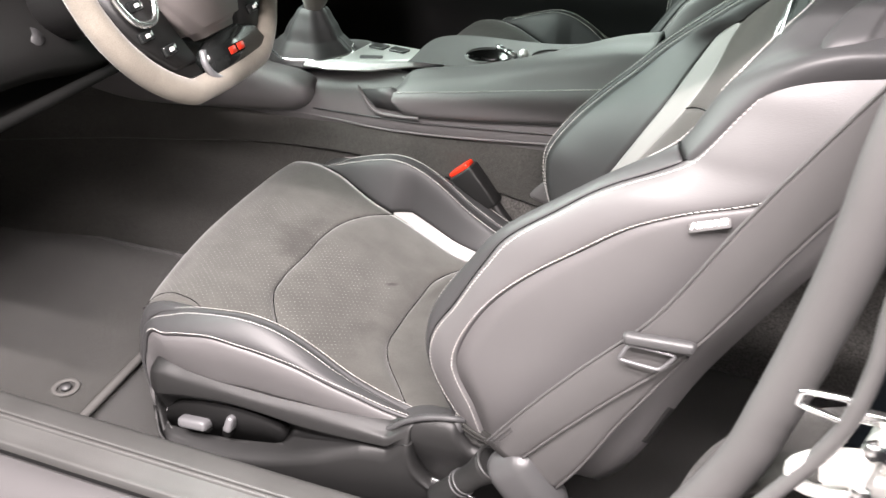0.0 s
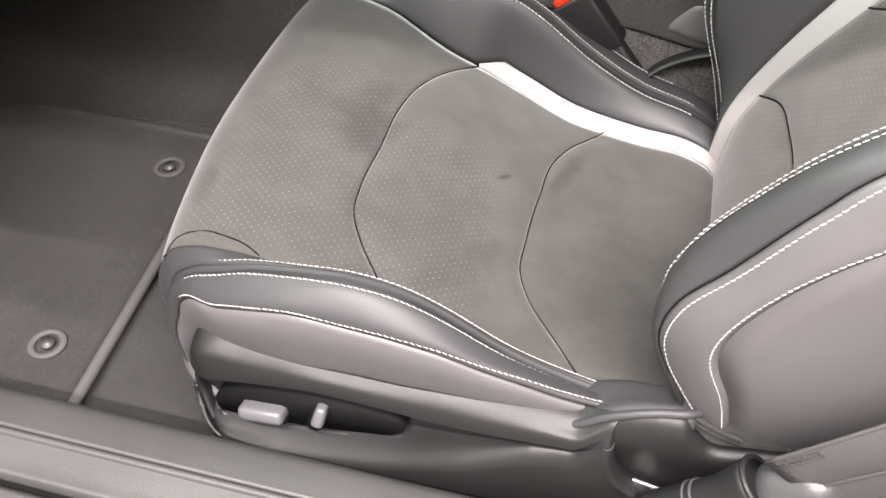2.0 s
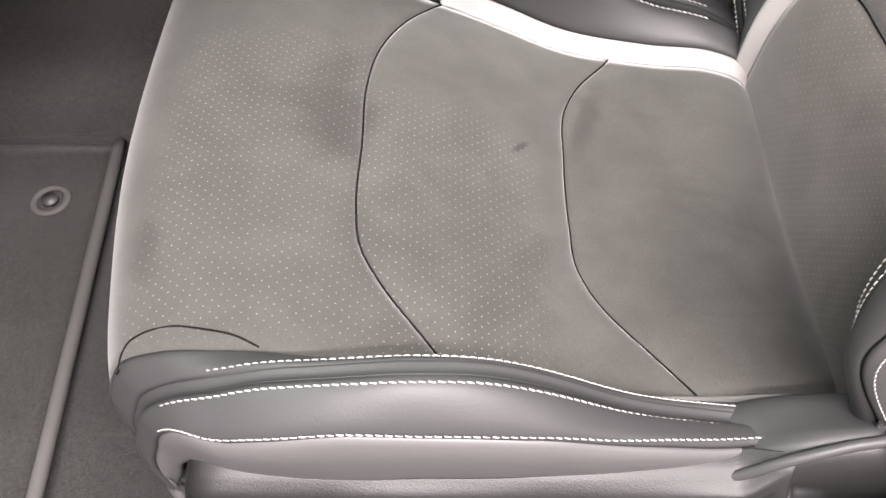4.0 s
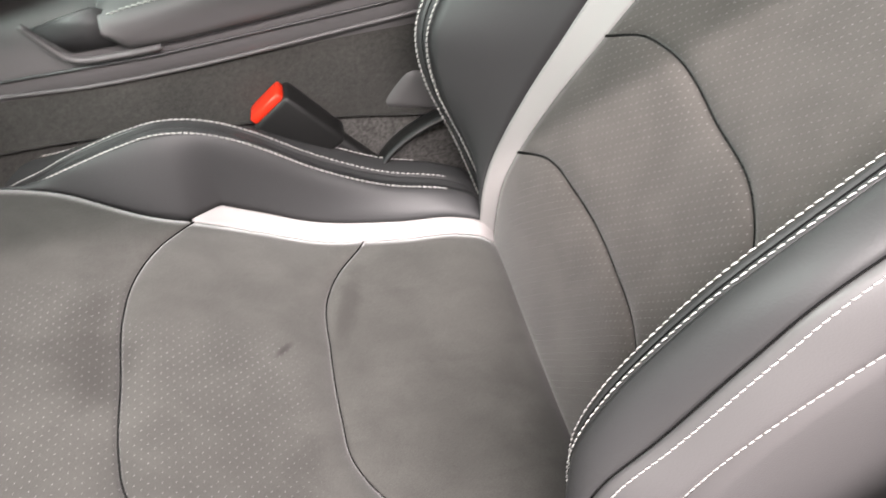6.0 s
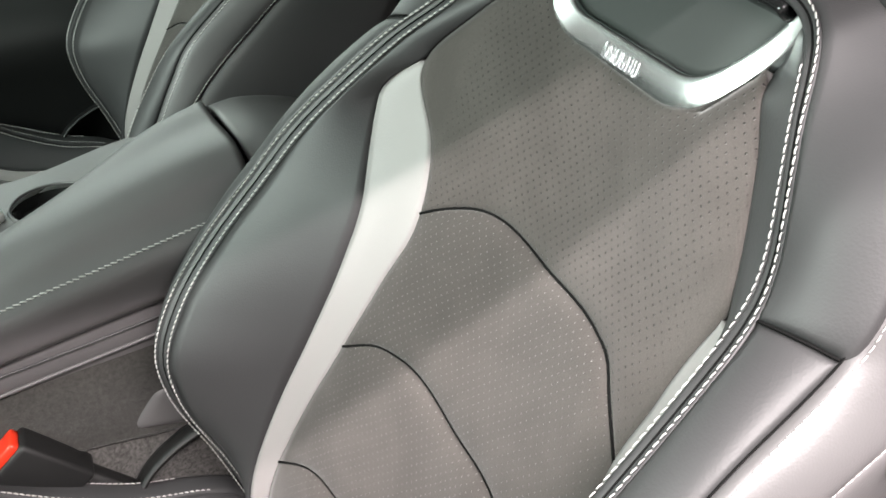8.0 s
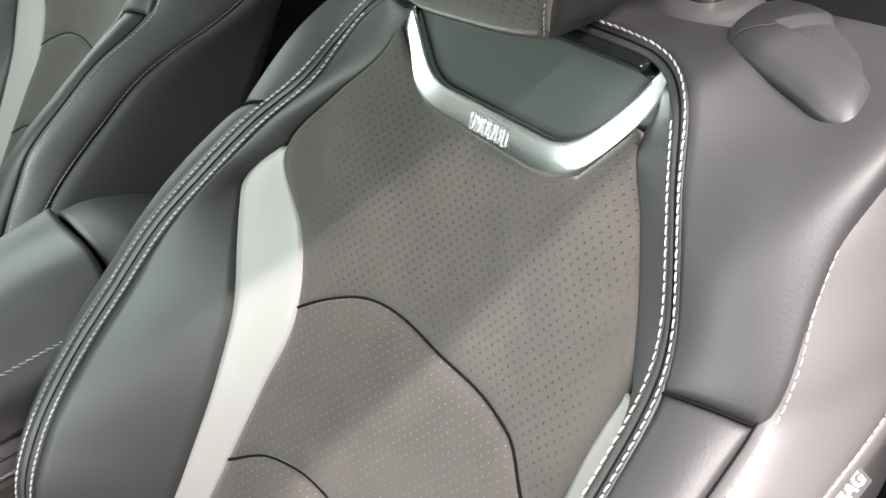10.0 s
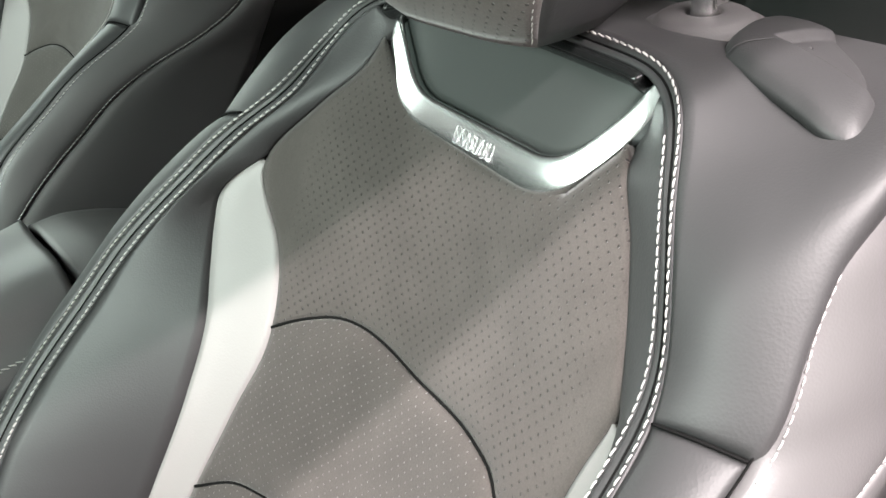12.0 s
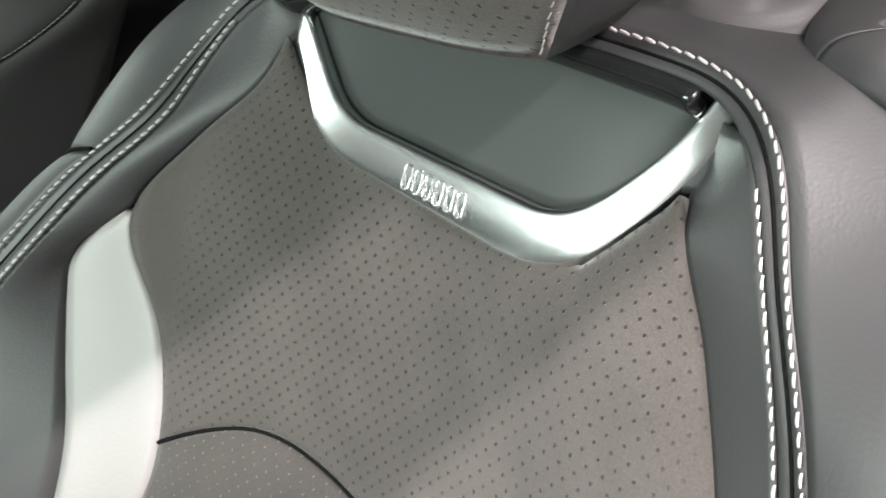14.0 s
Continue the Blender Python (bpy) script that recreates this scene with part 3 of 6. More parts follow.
    Y1 = [0.205, 0.188, 0.174, 0.161, 0.147, 0.139, 0.166, 0.212, 0.178, 0.146, 0.141]
    ZN = [0.40, 0.514, 0.602, 0.663, 0.735, 0.775, 0.805, 0.835, 0.850, 0.865, 0.880, 0.895, 0.910, 0.925, 0.940, 0.955, 0.970, 1.0]
    XN = smooth_at(Z1, X1, ZN)
    Y1N = [-0.17, -0.170, -0.164, -0.155, -0.143, -0.139, -0.143, -0.146, -0.1495, -0.1540, -0.1540, -0.148, -0.1395, -0.1295, -0.119, -0.106, -0.0945, -0.078]
    DXN = [0.012, 0.014, 0.016, 0.018, 0.020, 0.020, 0.018, 0.013, 0.009, 0.004, 0.001, 0.001, 0.001, 0.001, 0.001, 0.001, 0.001, 0.001]
    DYN = [0.004, 0.007, 0.014, 0.020, 0.026, 0.0290, 0.0300, 0.0270, 0.0210, 0.0095, 0.001, 0.001, 0.001, 0.001, 0.001, 0.001, 0.001, 0.001]
    ZS = [0.40, 0.514, 0.602, 0.663, 0.735, 0.786, 0.820, 0.845, 0.862, 0.876, 0.887, 0.893, 0.936, 1.0]
    DXS = [0.012, 0.014, 0.016, 0.018, 0.020, 0.022, 0.023, 0.021, 0.017, 0.011, 0.006, 0.003, 0.002, 0.002]
    DYS = [0.012, 0.016, 0.024, 0.030, 0.042, 0.060, 0.067, 0.064, 0.050, 0.028, 0.008, 0.001, 0.001, 0.001]
    Z4F = [0.40, 0.505, 0.604, 0.640, 0.683, 0.740, 0.790, 0.830, 0.880, 0.922, 0.960, 1.0]
    X4F = [0.010, -0.020, -0.050, -0.050, -0.025, 0.025, 0.075, 0.112, 0.165, 0.209, 0.255, 0.295]
    Y4F = [0.250, 0.268, 0.275, 0.280, 0.292, 0.297, 0.292, 0.285, 0.262, 0.235, 0.190, 0.156]
    Z4N = [0.42, 0.505, 0.604, 0.640, 0.676, 0.718, 0.754, 0.784, 0.815, 0.848, 0.868, 0.888, 0.910, 0.935, 0.957, 0.974, 1.0]
    X4N = [-0.004, -0.028, -0.058, -0.056, -0.039, -0.010, 0.016, 0.047, 0.090, 0.137, 0.165, 0.194, 0.212, 0.224, 0.237, 0.255, 0.290]
    Y4N = [-0.188, -0.193, -0.198, -0.198, -0.196, -0.196, -0.199, -0.200, -0.197, -0.193, -0.190, -0.186, -0.179, -0.169, -0.158, -0.143, -0.113]
    Z5 = [0.45, 0.503, 0.592, 0.630, 0.672, 0.741, 0.782, 0.820, 0.860, 0.879, 0.891, 0.907, 0.939, 0.964, 0.995]
    X5 = [0.010, -0.020, -0.055, -0.047, -0.022, 0.016, 0.043, 0.090, 0.146, 0.184, 0.204, 0.217, 0.239, 0.258, 0.294]
    Y5B = [-0.205, -0.213, -0.216, -0.220, -0.225, -0.232, -0.235, -0.234, -0.231, -0.229, -0.228, -0.227, -0.220, -0.217, -0.204]
    Z6 = [0.45, 0.535, 0.600, 0.665, 0.735, 0.790, 0.842, 0.856, 0.866, 0.885, 0.950, 0.995]
    X6 = [0.024, 0.008, -0.012, 0.008, 0.058, 0.122, 0.197, 0.230, 0.262, 0.310, 0.370, 0.400]
    Y6 = [-0.210, -0.230, -0.238, -0.244, -0.250, -0.252, -0.254, -0.254, -0.253, -0.250, -0.232, -0.192]
    Z5F = [0.45, 0.503, 0.592, 0.630, 0.672, 0.741, 0.800, 0.875, 0.950, 0.995]
    Z6F = [0.45, 0.535, 0.600, 0.665, 0.735, 0.820, 0.860, 0.950, 0.995]
    Z7, X7, Y7 = [0.45, 0.48, 0.674, 0.845, 0.95, 0.99], [0.160, 0.178, 0.262, 0.356, 0.418, 0.45], [-0.210, -0.222, -0.236, -0.240, -0.222, -0.175]
    z0 = [0.39, 0.55, 0.69, 0.81, 0.94, 1.0]
    bnear = [
        up_rail(Z7, X7, Y7),
        up_rail(Z6, X6, Y6),
        up_rail(Z5, X5, Y5B),
        up_rail(Z4N, X4N, Y4N),
        up_rail(Z4N, [x + 0.006 for x in X4N], [y + 0.0125 for y in Y4N]),
        up_rail(ZN, [x - d for x, d in zip(XN, DXN)], [y - d for y, d in zip(Y1N, DYN)]),
        up_rail(ZN, XN, Y1N),
    ]
    bfar = [
        up_rail(Z1, X1, Y1),
        up_rail(ZS, [x - d for x, d in zip(smooth_at(Z1, X1, ZS), DXS)], [y + d for y, d in zip(smooth_at(Z1, Y1, ZS), DYS)]),
        up_rail(Z4F, [x + 0.009 for x in X4F], [y - 0.019 for y in Y4F]),
        up_rail(Z4F, X4F, Y4F),
        up_rail(Z5F, smooth_at(Z4F, X4F, Z5F) + 0.021, smooth_at(Z4F, Y4F, Z5F) + np.array([0.010, 0.012, 0.013, 0.014, 0.017, 0.022, 0.028, 0.034, 0.040, 0.050])),
        up_rail(Z6F, [0.064, 0.050, 0.030, 0.064, 0.130, 0.210, 0.270, 0.360, 0.400], [0.275, 0.297, 0.306, 0.312, 0.322, 0.328, 0.322, 0.290, 0.265]),
        up_rail(Z7, X7, [0.25, 0.26, 0.27, 0.265, 0.24, 0.22]),
    ]
    bmid = up_rail(z0, [0.005, 0.052, 0.132, 0.207, 0.276, 0.31], [0.018] * 6)
    B = across(bnear + [bmid] + bfar, per)
    NB0 = normals(B)
    for a in (2, 11):
        w = np.linspace(0, 1, per + 1)[None, :, None]
        flat = B[:, a * per : a * per + 1] * (1 - w) + B[:, (a + 1) * per : (a + 1) * per + 1] * w
        B[:, a * per : (a + 1) * per + 1] = flat + NB0[:, a * per : (a + 1) * per + 1] * 0.004 * np.sin(math.pi * w)
    NB = normals(B)

    def bspan(a, b, r0=0, r1=R):
        return B[r0:r1, a * per : b * per + 1]

    skin("backrest_side", padded(bspan(0, 1), 0.003, 20, 4), SMOOTH, seat)
    skin("backrest_side", padded(bspan(1, 2), 0.004, 20, 4), SMOOTH, seat)
    
    def cut_span(a, ra, rb, n=110):
        """Columns of one span, each ending at its own row, from ra at the first to rb at the last."""
        out = np.zeros((n, per + 1, 3))
        for j in range(per + 1):
            top = ra + (rb - ra) * j / per
            rows = np.linspace(0, top, n)
            for k in range(3):
                out[:, j, k] = np.interp(rows, np.arange(R), B[:, a * per + j, k])
        return out

    r5n, r4n = R * (0.890 - 0.45) / 0.545, R * (0.888 - 0.42) / 0.58
    r4f, r5f = R * (0.922 - 0.40) / 0.60, R * (0.902 - 0.45) / 0.545
    wing_near, wing_far = cut_span(2, r5n, r4n), cut_span(11, r4f, r5f)
    skin("backrest_wing", padded(wing_near, 0.0035, 40, 3), LEATHER, seat)
    skin("backrest_wing", padded(wing_far, 0.0035, 40, 2.5), LEATHER, seat)
    skin("backrest_side", padded(bspan(12, 13), 0.004, 20, 4), SMOOTH, seat)
    skin("backrest_side", padded(bspan(13, 14), 0.003, 20, 4), SMOOTH, seat)
    r_end = int(R * (0.893 - 0.40) / 0.60)
    for lo, top_row in ((5, int(R * (0.870 - 0.40) / 0.60)), (8, r_end)):
        skin("backrest_strip", padded(bspan(lo, lo + 1, 0, top_row) + NB[:top_row, lo * per : (lo + 1) * per + 1] * ((0.0025 if lo == 5 else 0.0) * np.clip((0.868 - B[:top_row, lo * per, 2]) / 0.05, 0, 1))[:, None, None], 0.0015, 30, 4), PALE, seat, label="pale grey leather strip")
    # suede centre of the backrest
    I2 = B[:, 6 * per : 8 * per + 1]

    def resample2(zs):
        out = np.zeros(zs.shape + (3,))
        for j, c in enumerate(cols2):
            c0 = int(min(c, I2.shape[1] - 2))
            f = c - c0
            col = I2[:, c0] * (1 - f) + I2[:, c0 + 1] * f
            for k in range(3):
                out[:, j, k] = np.interp(zs[:, j], col[:, 2], col[:, k])
        return out

    cols2 = np.linspace(0, I2.shape[1] - 1, fine)

    def seam_z(ys, zs):
        out = []
        for c in cols2:
            c0 = int(min(c, I2.shape[1] - 2))
            col = I2[:, c0] * (1 - c + c0) + I2[:, c0 + 1] * (c - c0)
            out.append(np.interp(0, col[:, 2] - smooth_at(ys, zs, col[:, 1]), col[:, 2]))
        return np.array(out)

    tops = []
    for c in cols2:
        c0 = int(min(c, I2.shape[1] - 2))
        col = I2[:, c0] * (1 - c + c0) + I2[:, c0 + 1] * (c - c0)
        cap = np.interp(col[:, 1], [-0.103, -0.090, -0.060, 0.088, 0.148, 0.160], [1.0, 0.970, 0.938, 0.948, 0.992, 1.0])
        tops.append(np.interp(0, col[:, 2] - cap, col[:, 2]))
    tops = np.array(tops)
    lows = np.array([np.interp(c, np.arange(I2.shape[1]), I2[0, :, 2]) for c in cols2])
    edges = [lows, seam_z([-0.17, -0.125, -0.099, -0.066, 0.0, 0.089, 0.144, 0.19], [0.49, 0.513, 0.534, 0.547, 0.553, 0.560, 0.560, 0.537]), seam_z([-0.16, -0.115, -0.09, -0.068, 0.012, 0.097, 0.125, 0.159], [0.636, 0.655, 0.668, 0.675, 0.679, 0.691, 0.688, 0.671]), seam_z([-0.145, -0.128, -0.107, -0.087, -0.066, 0.0, 0.098, 0.123, 0.156], [0.764, 0.774, 0.786, 0.799, 0.803, 0.805, 0.812, 0.803, 0.785]), tops]
    for j, (a, b) in enumerate(zip(edges[:-1], edges[1:])):
        w = np.linspace(0, 1, 48)[:, None]
        P = resample2(a + (b - a) * w)
        if j:
            part("seam", tube(P[0] + np.array([-0.0003, 0, 0.0002]), 0.0012, 6), SEAM, seat)
        P = padded(P, 0.008 if j < 3 else 0.006, 10, 5)
        Y = P[:, :, 1] - 0.015
        mask = np.clip((0.155 - np.abs(Y)) / 0.03, 0, 1) * (0.55 if j == 0 else 0.8 if j < 3 else 1.0)
        skin("backrest_pad", P, SUEDE_BACK if j == 3 else SUEDE_MID, seat, punched=mask, label="brushed grey suede pad with punched holes", along=(0.5, 0, 0.866))
    def sewn_beside(k, way, off):
        """A row of stitches on the panel beside rail k, off metres from it, and the dark seam of the rail."""
        lo = k - 1 if way < 0 else k
        P = padded(bspan(lo, lo + 1), 0.004, 20, 4)
        P = P[:, ::-1] if way < 0 else P
        d = np.cumsum(np.linalg.norm(np.diff(P, axis=1, prepend=P[:, :1]), axis=2), axis=1)
        path = np.array([[np.interp(off, d[i], P[i, :, c]) for c in range(3)] for i in range(R)])
        N = normals(padded(bspan(lo, lo + 1), 0.004, 20, 4))[:, per // 3]
        stitches("stitching", (path + N * 0.0004)[3:-2], N[3:-2], seat)

    for k, way, off in ((1, 1, 0.006), (2, -1, 0.0095), (12, 1, 0.008), (13, -1, 0.006)):
        sewn_beside(k, way, off)
    for k in (2, 12):
        part("seam", tube((B[:, k * per] + NB[:, k * per] * 0.0004)[3:-4], 0.0006, 6), SEAM, seat)
    # rear shell and shoulder
    rear = across([bfar[-1], np.stack([bmid[:, 0] + 0.15, bmid[:, 1], bnear[0][:, 2]], 1), bnear[0]], 12)
    skin("rear_shell", rear, PLASTIC, seat)
    # shoulder: from the piping round the shield out to the sides and over to the rear
    cn, cf, dn, df = wing_near[-1, -1], wing_far[-1, 0], wing_near[-1, 0], wing_far[-1, -1]
    row_of = lambda k, z: int(np.argmin(np.abs(B[:, k * per, 2] - z)))

    def round_line(k_near, k_far, top_pts):
        """The piping from the foot of the near side over the top to the foot of the far side."""
        near_part, far_part = B[2 : row_of(k_near, 0.945), k_near * per], B[2 : row_of(k_far, 0.945), k_far * per][::-1]
        over = crom([tuple(near_part[-1])] + top_pts + [tuple(far_part[0])], 110)
        line = np.concatenate([near_part, over[1:-1], far_part])
        soft = line.copy()
        for _ in range(14):
            soft[1:-1] = 0.25 * soft[:-2] + 0.5 * soft[1:-1] + 0.25 * soft[2:]
        return soft

    outer_line = round_line(3, 11, [(0.255, -0.143, 0.974), (0.270, -0.133, 0.992), (0.284, -0.120, 1.006), (0.294, -0.103, 1.014), (0.298, -0.077, 1.018), (0.300, -0.033, 1.021), (0.302, 0.02, 1.023), (0.302, 0.08, 1.023), (0.300, 0.118, 1.021), (0.297, 0.144, 1.016), (0.291, 0.173, 1.005), (0.280, 0.193, 0.986)])
    inner_line = round_line(4, 10, [(0.259, -0.131, 0.976), (0.272, -0.121, 0.991), (0.284, -0.108, 1.002), (0.291, -0.092, 1.009), (0.293, -0.066, 1.011), (0.295, -0.026, 1.014), (0.297, 0.02, 1.016), (0.297, 0.08, 1.016), (0.295, 0.118, 1.014), (0.292, 0.144, 1.009), (0.285, 0.168, 0.996), (0.276, 0.184, 0.979)])
    n_line = min(len(outer_line), len(inner_line))
    fit_to = lambda line: np.stack([np.interp(np.linspace(0, len(line) - 1, n_line), np.arange(len(line)), line[:, k]) for k in range(3)], 1)
    outer_line, inner_line = fit_to(outer_line), fit_to(inner_line)
    way_out = outer_line - inner_line
    way_out /= np.linalg.norm(way_out, axis=1, keepdims=True)
    groove = across([outer_line, inner_line], 10)
    NF = normals(groove)
    if NF[n_line // 4, 5, 0] > 0:
        NF = -NF
    dent = 0.0010 * np.abs(np.sin(math.pi * np.linspace(-1, 1, 11))) ** 0.8 - 0.0004
    P = groove + NF * dent[None, :, None]
    skin("piping", P, LEATHER, seat, 0.004, 1 if np.dot(normals(P)[n_line // 4, 5], NF[n_line // 4, 5]) > 0 else -1, "sewn leather welt round the backrest")
    part("seam", tube(P[:, 5] + NF[:, 5] * 0.0002, 0.0008, 6), SEAM, seat)
    proud = np.clip((np.arange(n_line) - 0.55 * n_line) / 20, 0, 1)[:, None]
    sewn = outer_line - way_out * (0.0010 + 0.0020 * proud) + NF[:, 0] * (0.0022 + 0.0010 * proud)
    half_way = int(0.55 * n_line)
    stitches("stitching", sewn[3:half_way], NF[3:half_way, 0], seat, r=0.00064)
    stitches("stitching", sewn[half_way:-3], NF[half_way:-3, 0], seat, r=0.0009)
    sewn = inner_line + way_out * (0.0010 - 0.0006 * proud) + NF[:, -1] * (0.0022 + 0.0010 * proud)
    tucked = np.flatnonzero(inner_line[:, 2] > 0.992)
    for run in (slice(3, tucked[0]), slice(tucked[-1], -3)):
        stitches("stitching", sewn[run], NF[run, -1], seat, r=0.00064 if run.start == 3 else 0.0009)
    k0, k1 = (int(np.argmin(((outer_line - e) ** 2).sum(1))) for e in (cn, cf))
    arc = crom(outer_line[k0 : k1 + 1], 120)
    arc[0], arc[-1] = cn, cf
    # side panels of the backrest: from the welt to the pale strip, and above it to the suede
    for rail_k, s0, s1, flip in ((6, 0, n_line // 2, 1), (8, n_line // 2, n_line, -1)):
        seg = inner_line[s0:s1]
        seg = seg if flip > 0 else seg[::-1]
        welt_k, first_k = (4, 4) if flip > 0 else (10, 9)
        lower = B[:124, first_k * per : (first_k + 1) * per + 1].copy()
        w = np.linspace(0, 1, per + 1)[None, :, None]
        flat = lower[:, :1] * (1 - w) + lower[:, -1:] * w
        ease = np.clip((np.arange(124) - 84) / 38, 0, 1)[:, None, None]
        lower = lower + (flat - lower) * ease * ease * (3 - 2 * ease)
        a, b = int(np.argmin(np.abs(seg[:, 2] - B[124, welt_k * per, 2]))), int(np.argmin(np.abs(seg[:, 2] - (0.999 if flip > 0 else 1.006))))
        one = crom(seg[a : b + 1], 30)
        suede_edge = [tuple(e) for e in B[124 : row_of(rail_k, 0.960 if flip > 0 else 0.966) + 1, rail_k * per]]
        two = crom(suede_edge + ([(0.300, -0.087, 0.979), (0.306, -0.088, 0.994)] if flip > 0 else [(0.288, 0.139, 0.984), (0.302, 0.132, 0.996)]), 30)
        ends = (one, two) if flip > 0 else (two, one)
        upper = ends[0][:, None] * (1 - w) + ends[1][:, None] * w
        panel = np.concatenate([lower, upper])
        free = (np.clip(1.5 - 1.5 * w, 0, 1) if flip > 0 else np.clip(1.5 * w, 0, 1))
        for _ in range(10):
            softer = 0.25 * panel[111:137] + 0.5 * panel[112:138] + 0.25 * panel[113:139]
            panel[112:138] += (softer - panel[112:138]) * free
        skin("backrest_bolster", padded(panel, 0.001 if flip > 0 else 0.0025, 400, 2), LEATHER, seat)
    rim = crom([tuple(dn), (0.217, -0.228, 0.908), (0.239, -0.223, 0.940), (0.259, -0.220, 0.965), (0.283, -0.221, 0.986), (0.312, -0.220, 0.999), (0.350, -0.213, 1.004), (0.425, -0.178, 0.998), (0.462, -0.10, 0.990), (0.470, 0.02, 0.988), (0.462, 0.12, 0.990), (0.425, 0.212, 0.995), (0.365, 0.258, 0.996), (0.312, 0.278, 0.972), (0.262, 0.285, 0.938), tuple(df)], 120)
    below = rim + np.array([0.004, 0.0015, -0.022]) - np.array([0, 0, 0.035]) * np.clip((rim[:, 0:1] - 0.36) / 0.05, 0, 1)
    half = (arc + rim) / 2 + np.array([-0.002, 0.0, 0.002])
    half += np.array([-0.004, 0.002, 0.006]) * np.clip((half[:, 1:2] - 0.08) / 0.08, 0, 1)
    for row, wing, sgn in ((0, wing_near, 1), (-1, wing_far, -1)):
        want = padded(wing, 0.005, 400, 4)[-3, per // 2]
        first = half[row].copy()
        for k in range(26):
            f = 0.5 + 0.5 * math.cos(math.pi * k / 26)
            half[k if sgn > 0 else -1 - k] += f * (want - first)
    T = across([below, rim, half, arc], 10)
    T = padded(T, 0.003, 60, 5)
    for sgn, edge_line in ((1, wing_near[-1]), (-1, wing_far[-1, ::-1])):
        W = np.stack([np.interp(np.linspace(0, per, 21), np.arange(per + 1), edge_line[:, k]) for k in range(3)], 1)
        gap = W - T[0 if sgn > 0 else -1, 10:31]
        for k in range(14):
            T[k if sgn > 0 else -1 - k, 10:31] += gap * (0.5 + 0.5 * math.cos(math.pi * k / 14))
    skin("shoulder", T, LEATHER, seat)
    part("seam", tube(T[0, 10:31] + np.array([-0.0012, 0, 0.0008]), 0.0008, 6), SEAM, seat)
    part("seam", tube(T[-1, 10:31] + np.array([-0.0012, 0, 0.0008]), 0.0010, 6), SEAM, seat)
    lipped = inner_line[inner_line[:, 2] > 1.008]
    skin("piping_lip", across([lipped, lipped + np.array([0.006, 0, -0.006]), lipped + np.array([0.016, 0, -0.010])], 3), GLOSS, seat, out=-1, label="gloss black lip over the shield")

    # silver bezel round the dark shield below the headrest
    def on_back(y, z, lift):
        x = np.interp(z, z0, [0.005, 0.052, 0.132, 0.207, 0.276, 0.318])
        return np.array([x - 0.87 * lift, y + 0.022, z + 0.5 * lift])

    def bent(pts, r, n):
        """A line of straight runs with its corners rounded by r."""
        p = [np.array(e, float) for e in pts]
        out, last = [], p[0]
        for a, b, c in zip(p[:-2], p[1:-1], p[2:]):
            la, lc = np.linalg.norm(a - b), np.linalg.norm(c - b)
            ka, kc = b + (a - b) / la * min(r, 0.45 * la), b + (c - b) / lc * min(r, 0.45 * lc)
            out += [last + (ka - last) * t for t in np.linspace(0, 1, n, endpoint=False)]
            out += [(1 - t) ** 2 * ka + 2 * t * (1 - t) * b + t * t * kc for t in np.linspace(0, 1, n, endpoint=False)]
            last = kc
        out += [last + (p[-1] - last) * t for t in np.linspace(0, 1, n)]
        return np.array(out)

    def lay(line, lift):
        return np.array([on_back(y - 0.022, z, lift) for y, z in line])

    o2 = bent([(0.172, 1.000), (0.100, 0.939), (-0.053, 0.924), (-0.092, 0.965), (-0.102, 0.996)], 0.032, 12)
    i2 = bent([(0.158, 1.010), (0.083, 0.956), (-0.053, 0.9475), (-0.083, 0.979), (-0.092, 1.001)], 0.020, 12)
    lift = np.array([-0.87, 0, 0.5])
    mix = lambda f, h: lay(o2 * (1 - f) + i2 * f, h)
    rows = [mix(0.0, -0.004), mix(0.0, 0.0070), mix(0.01, 0.0082), mix(0.10, 0.0122), mix(0.13, 0.0128), mix(0.5, 0.0150), mix(0.88, 0.0168), mix(0.96, 0.0160), mix(0.985, 0.0140), mix(1.0, 0.0090)]
    bezel = skin("bezel", across(rows, 3).transpose(1, 0, 2), CHROME, seat, thick=0.002, label="brushed aluminium trim bezel", out=-1)
    low = mix(1.0, 0.0105)
    high = np.stack([low[:, 0] * 0 + 0.303, low[:, 1], low[:, 2] * 0 + 1.018], 1)
    high[:, 2] -= 0.010 * (np.abs(high[:, 1] - 0.025) / 0.11) ** 4
    skin("shield", across([low, low * 0.5 + high * 0.5 + lift * 0.001, high], 6).transpose(1, 0, 2), SHIELD, seat, label="dark satin shield panel", out=-1)
    # the maker's mark on the bezel, as plain raised shapes
    for i in range(6):
        y, zc = 0.010 - i * 0.0066, 0.9405 + 0.0005 * (2 - i)
        corner = [(-0.0021, 0.0036), (-0.0012, 0.0046), (0.0012, 0.0046), (0.0021, 0.0036), (0.0021, -0.0036), (0.0012, -0.0046), (-0.0012, -0.0046), (-0.0021, -0.0036)]
        loop = np.array([on_back(y + dy, zc + dz, 0.0151 + 0.15 * dz) for dy, dz in corner])
        part("logo_shape", tube(loop, 0.0006, 6, closed=True), CHROME, bezel)

    # headrest on two posts
    hr = []
    for z, hw, x0_, x1_ in ((1.024, 0.058, 0.238, 0.300), (1.044, 0.074, 0.224, 0.318), (1.09, 0.098, 0.214, 0.328), (1.16, 0.114, 0.222, 0.335), (1.22, 0.112, 0.240, 0.335), (1.245, 0.088, 0.265, 0.325)):
        hr.append((z, hw, x0_, x1_))
    hz = np.linspace(1.024, 1.245, 26)
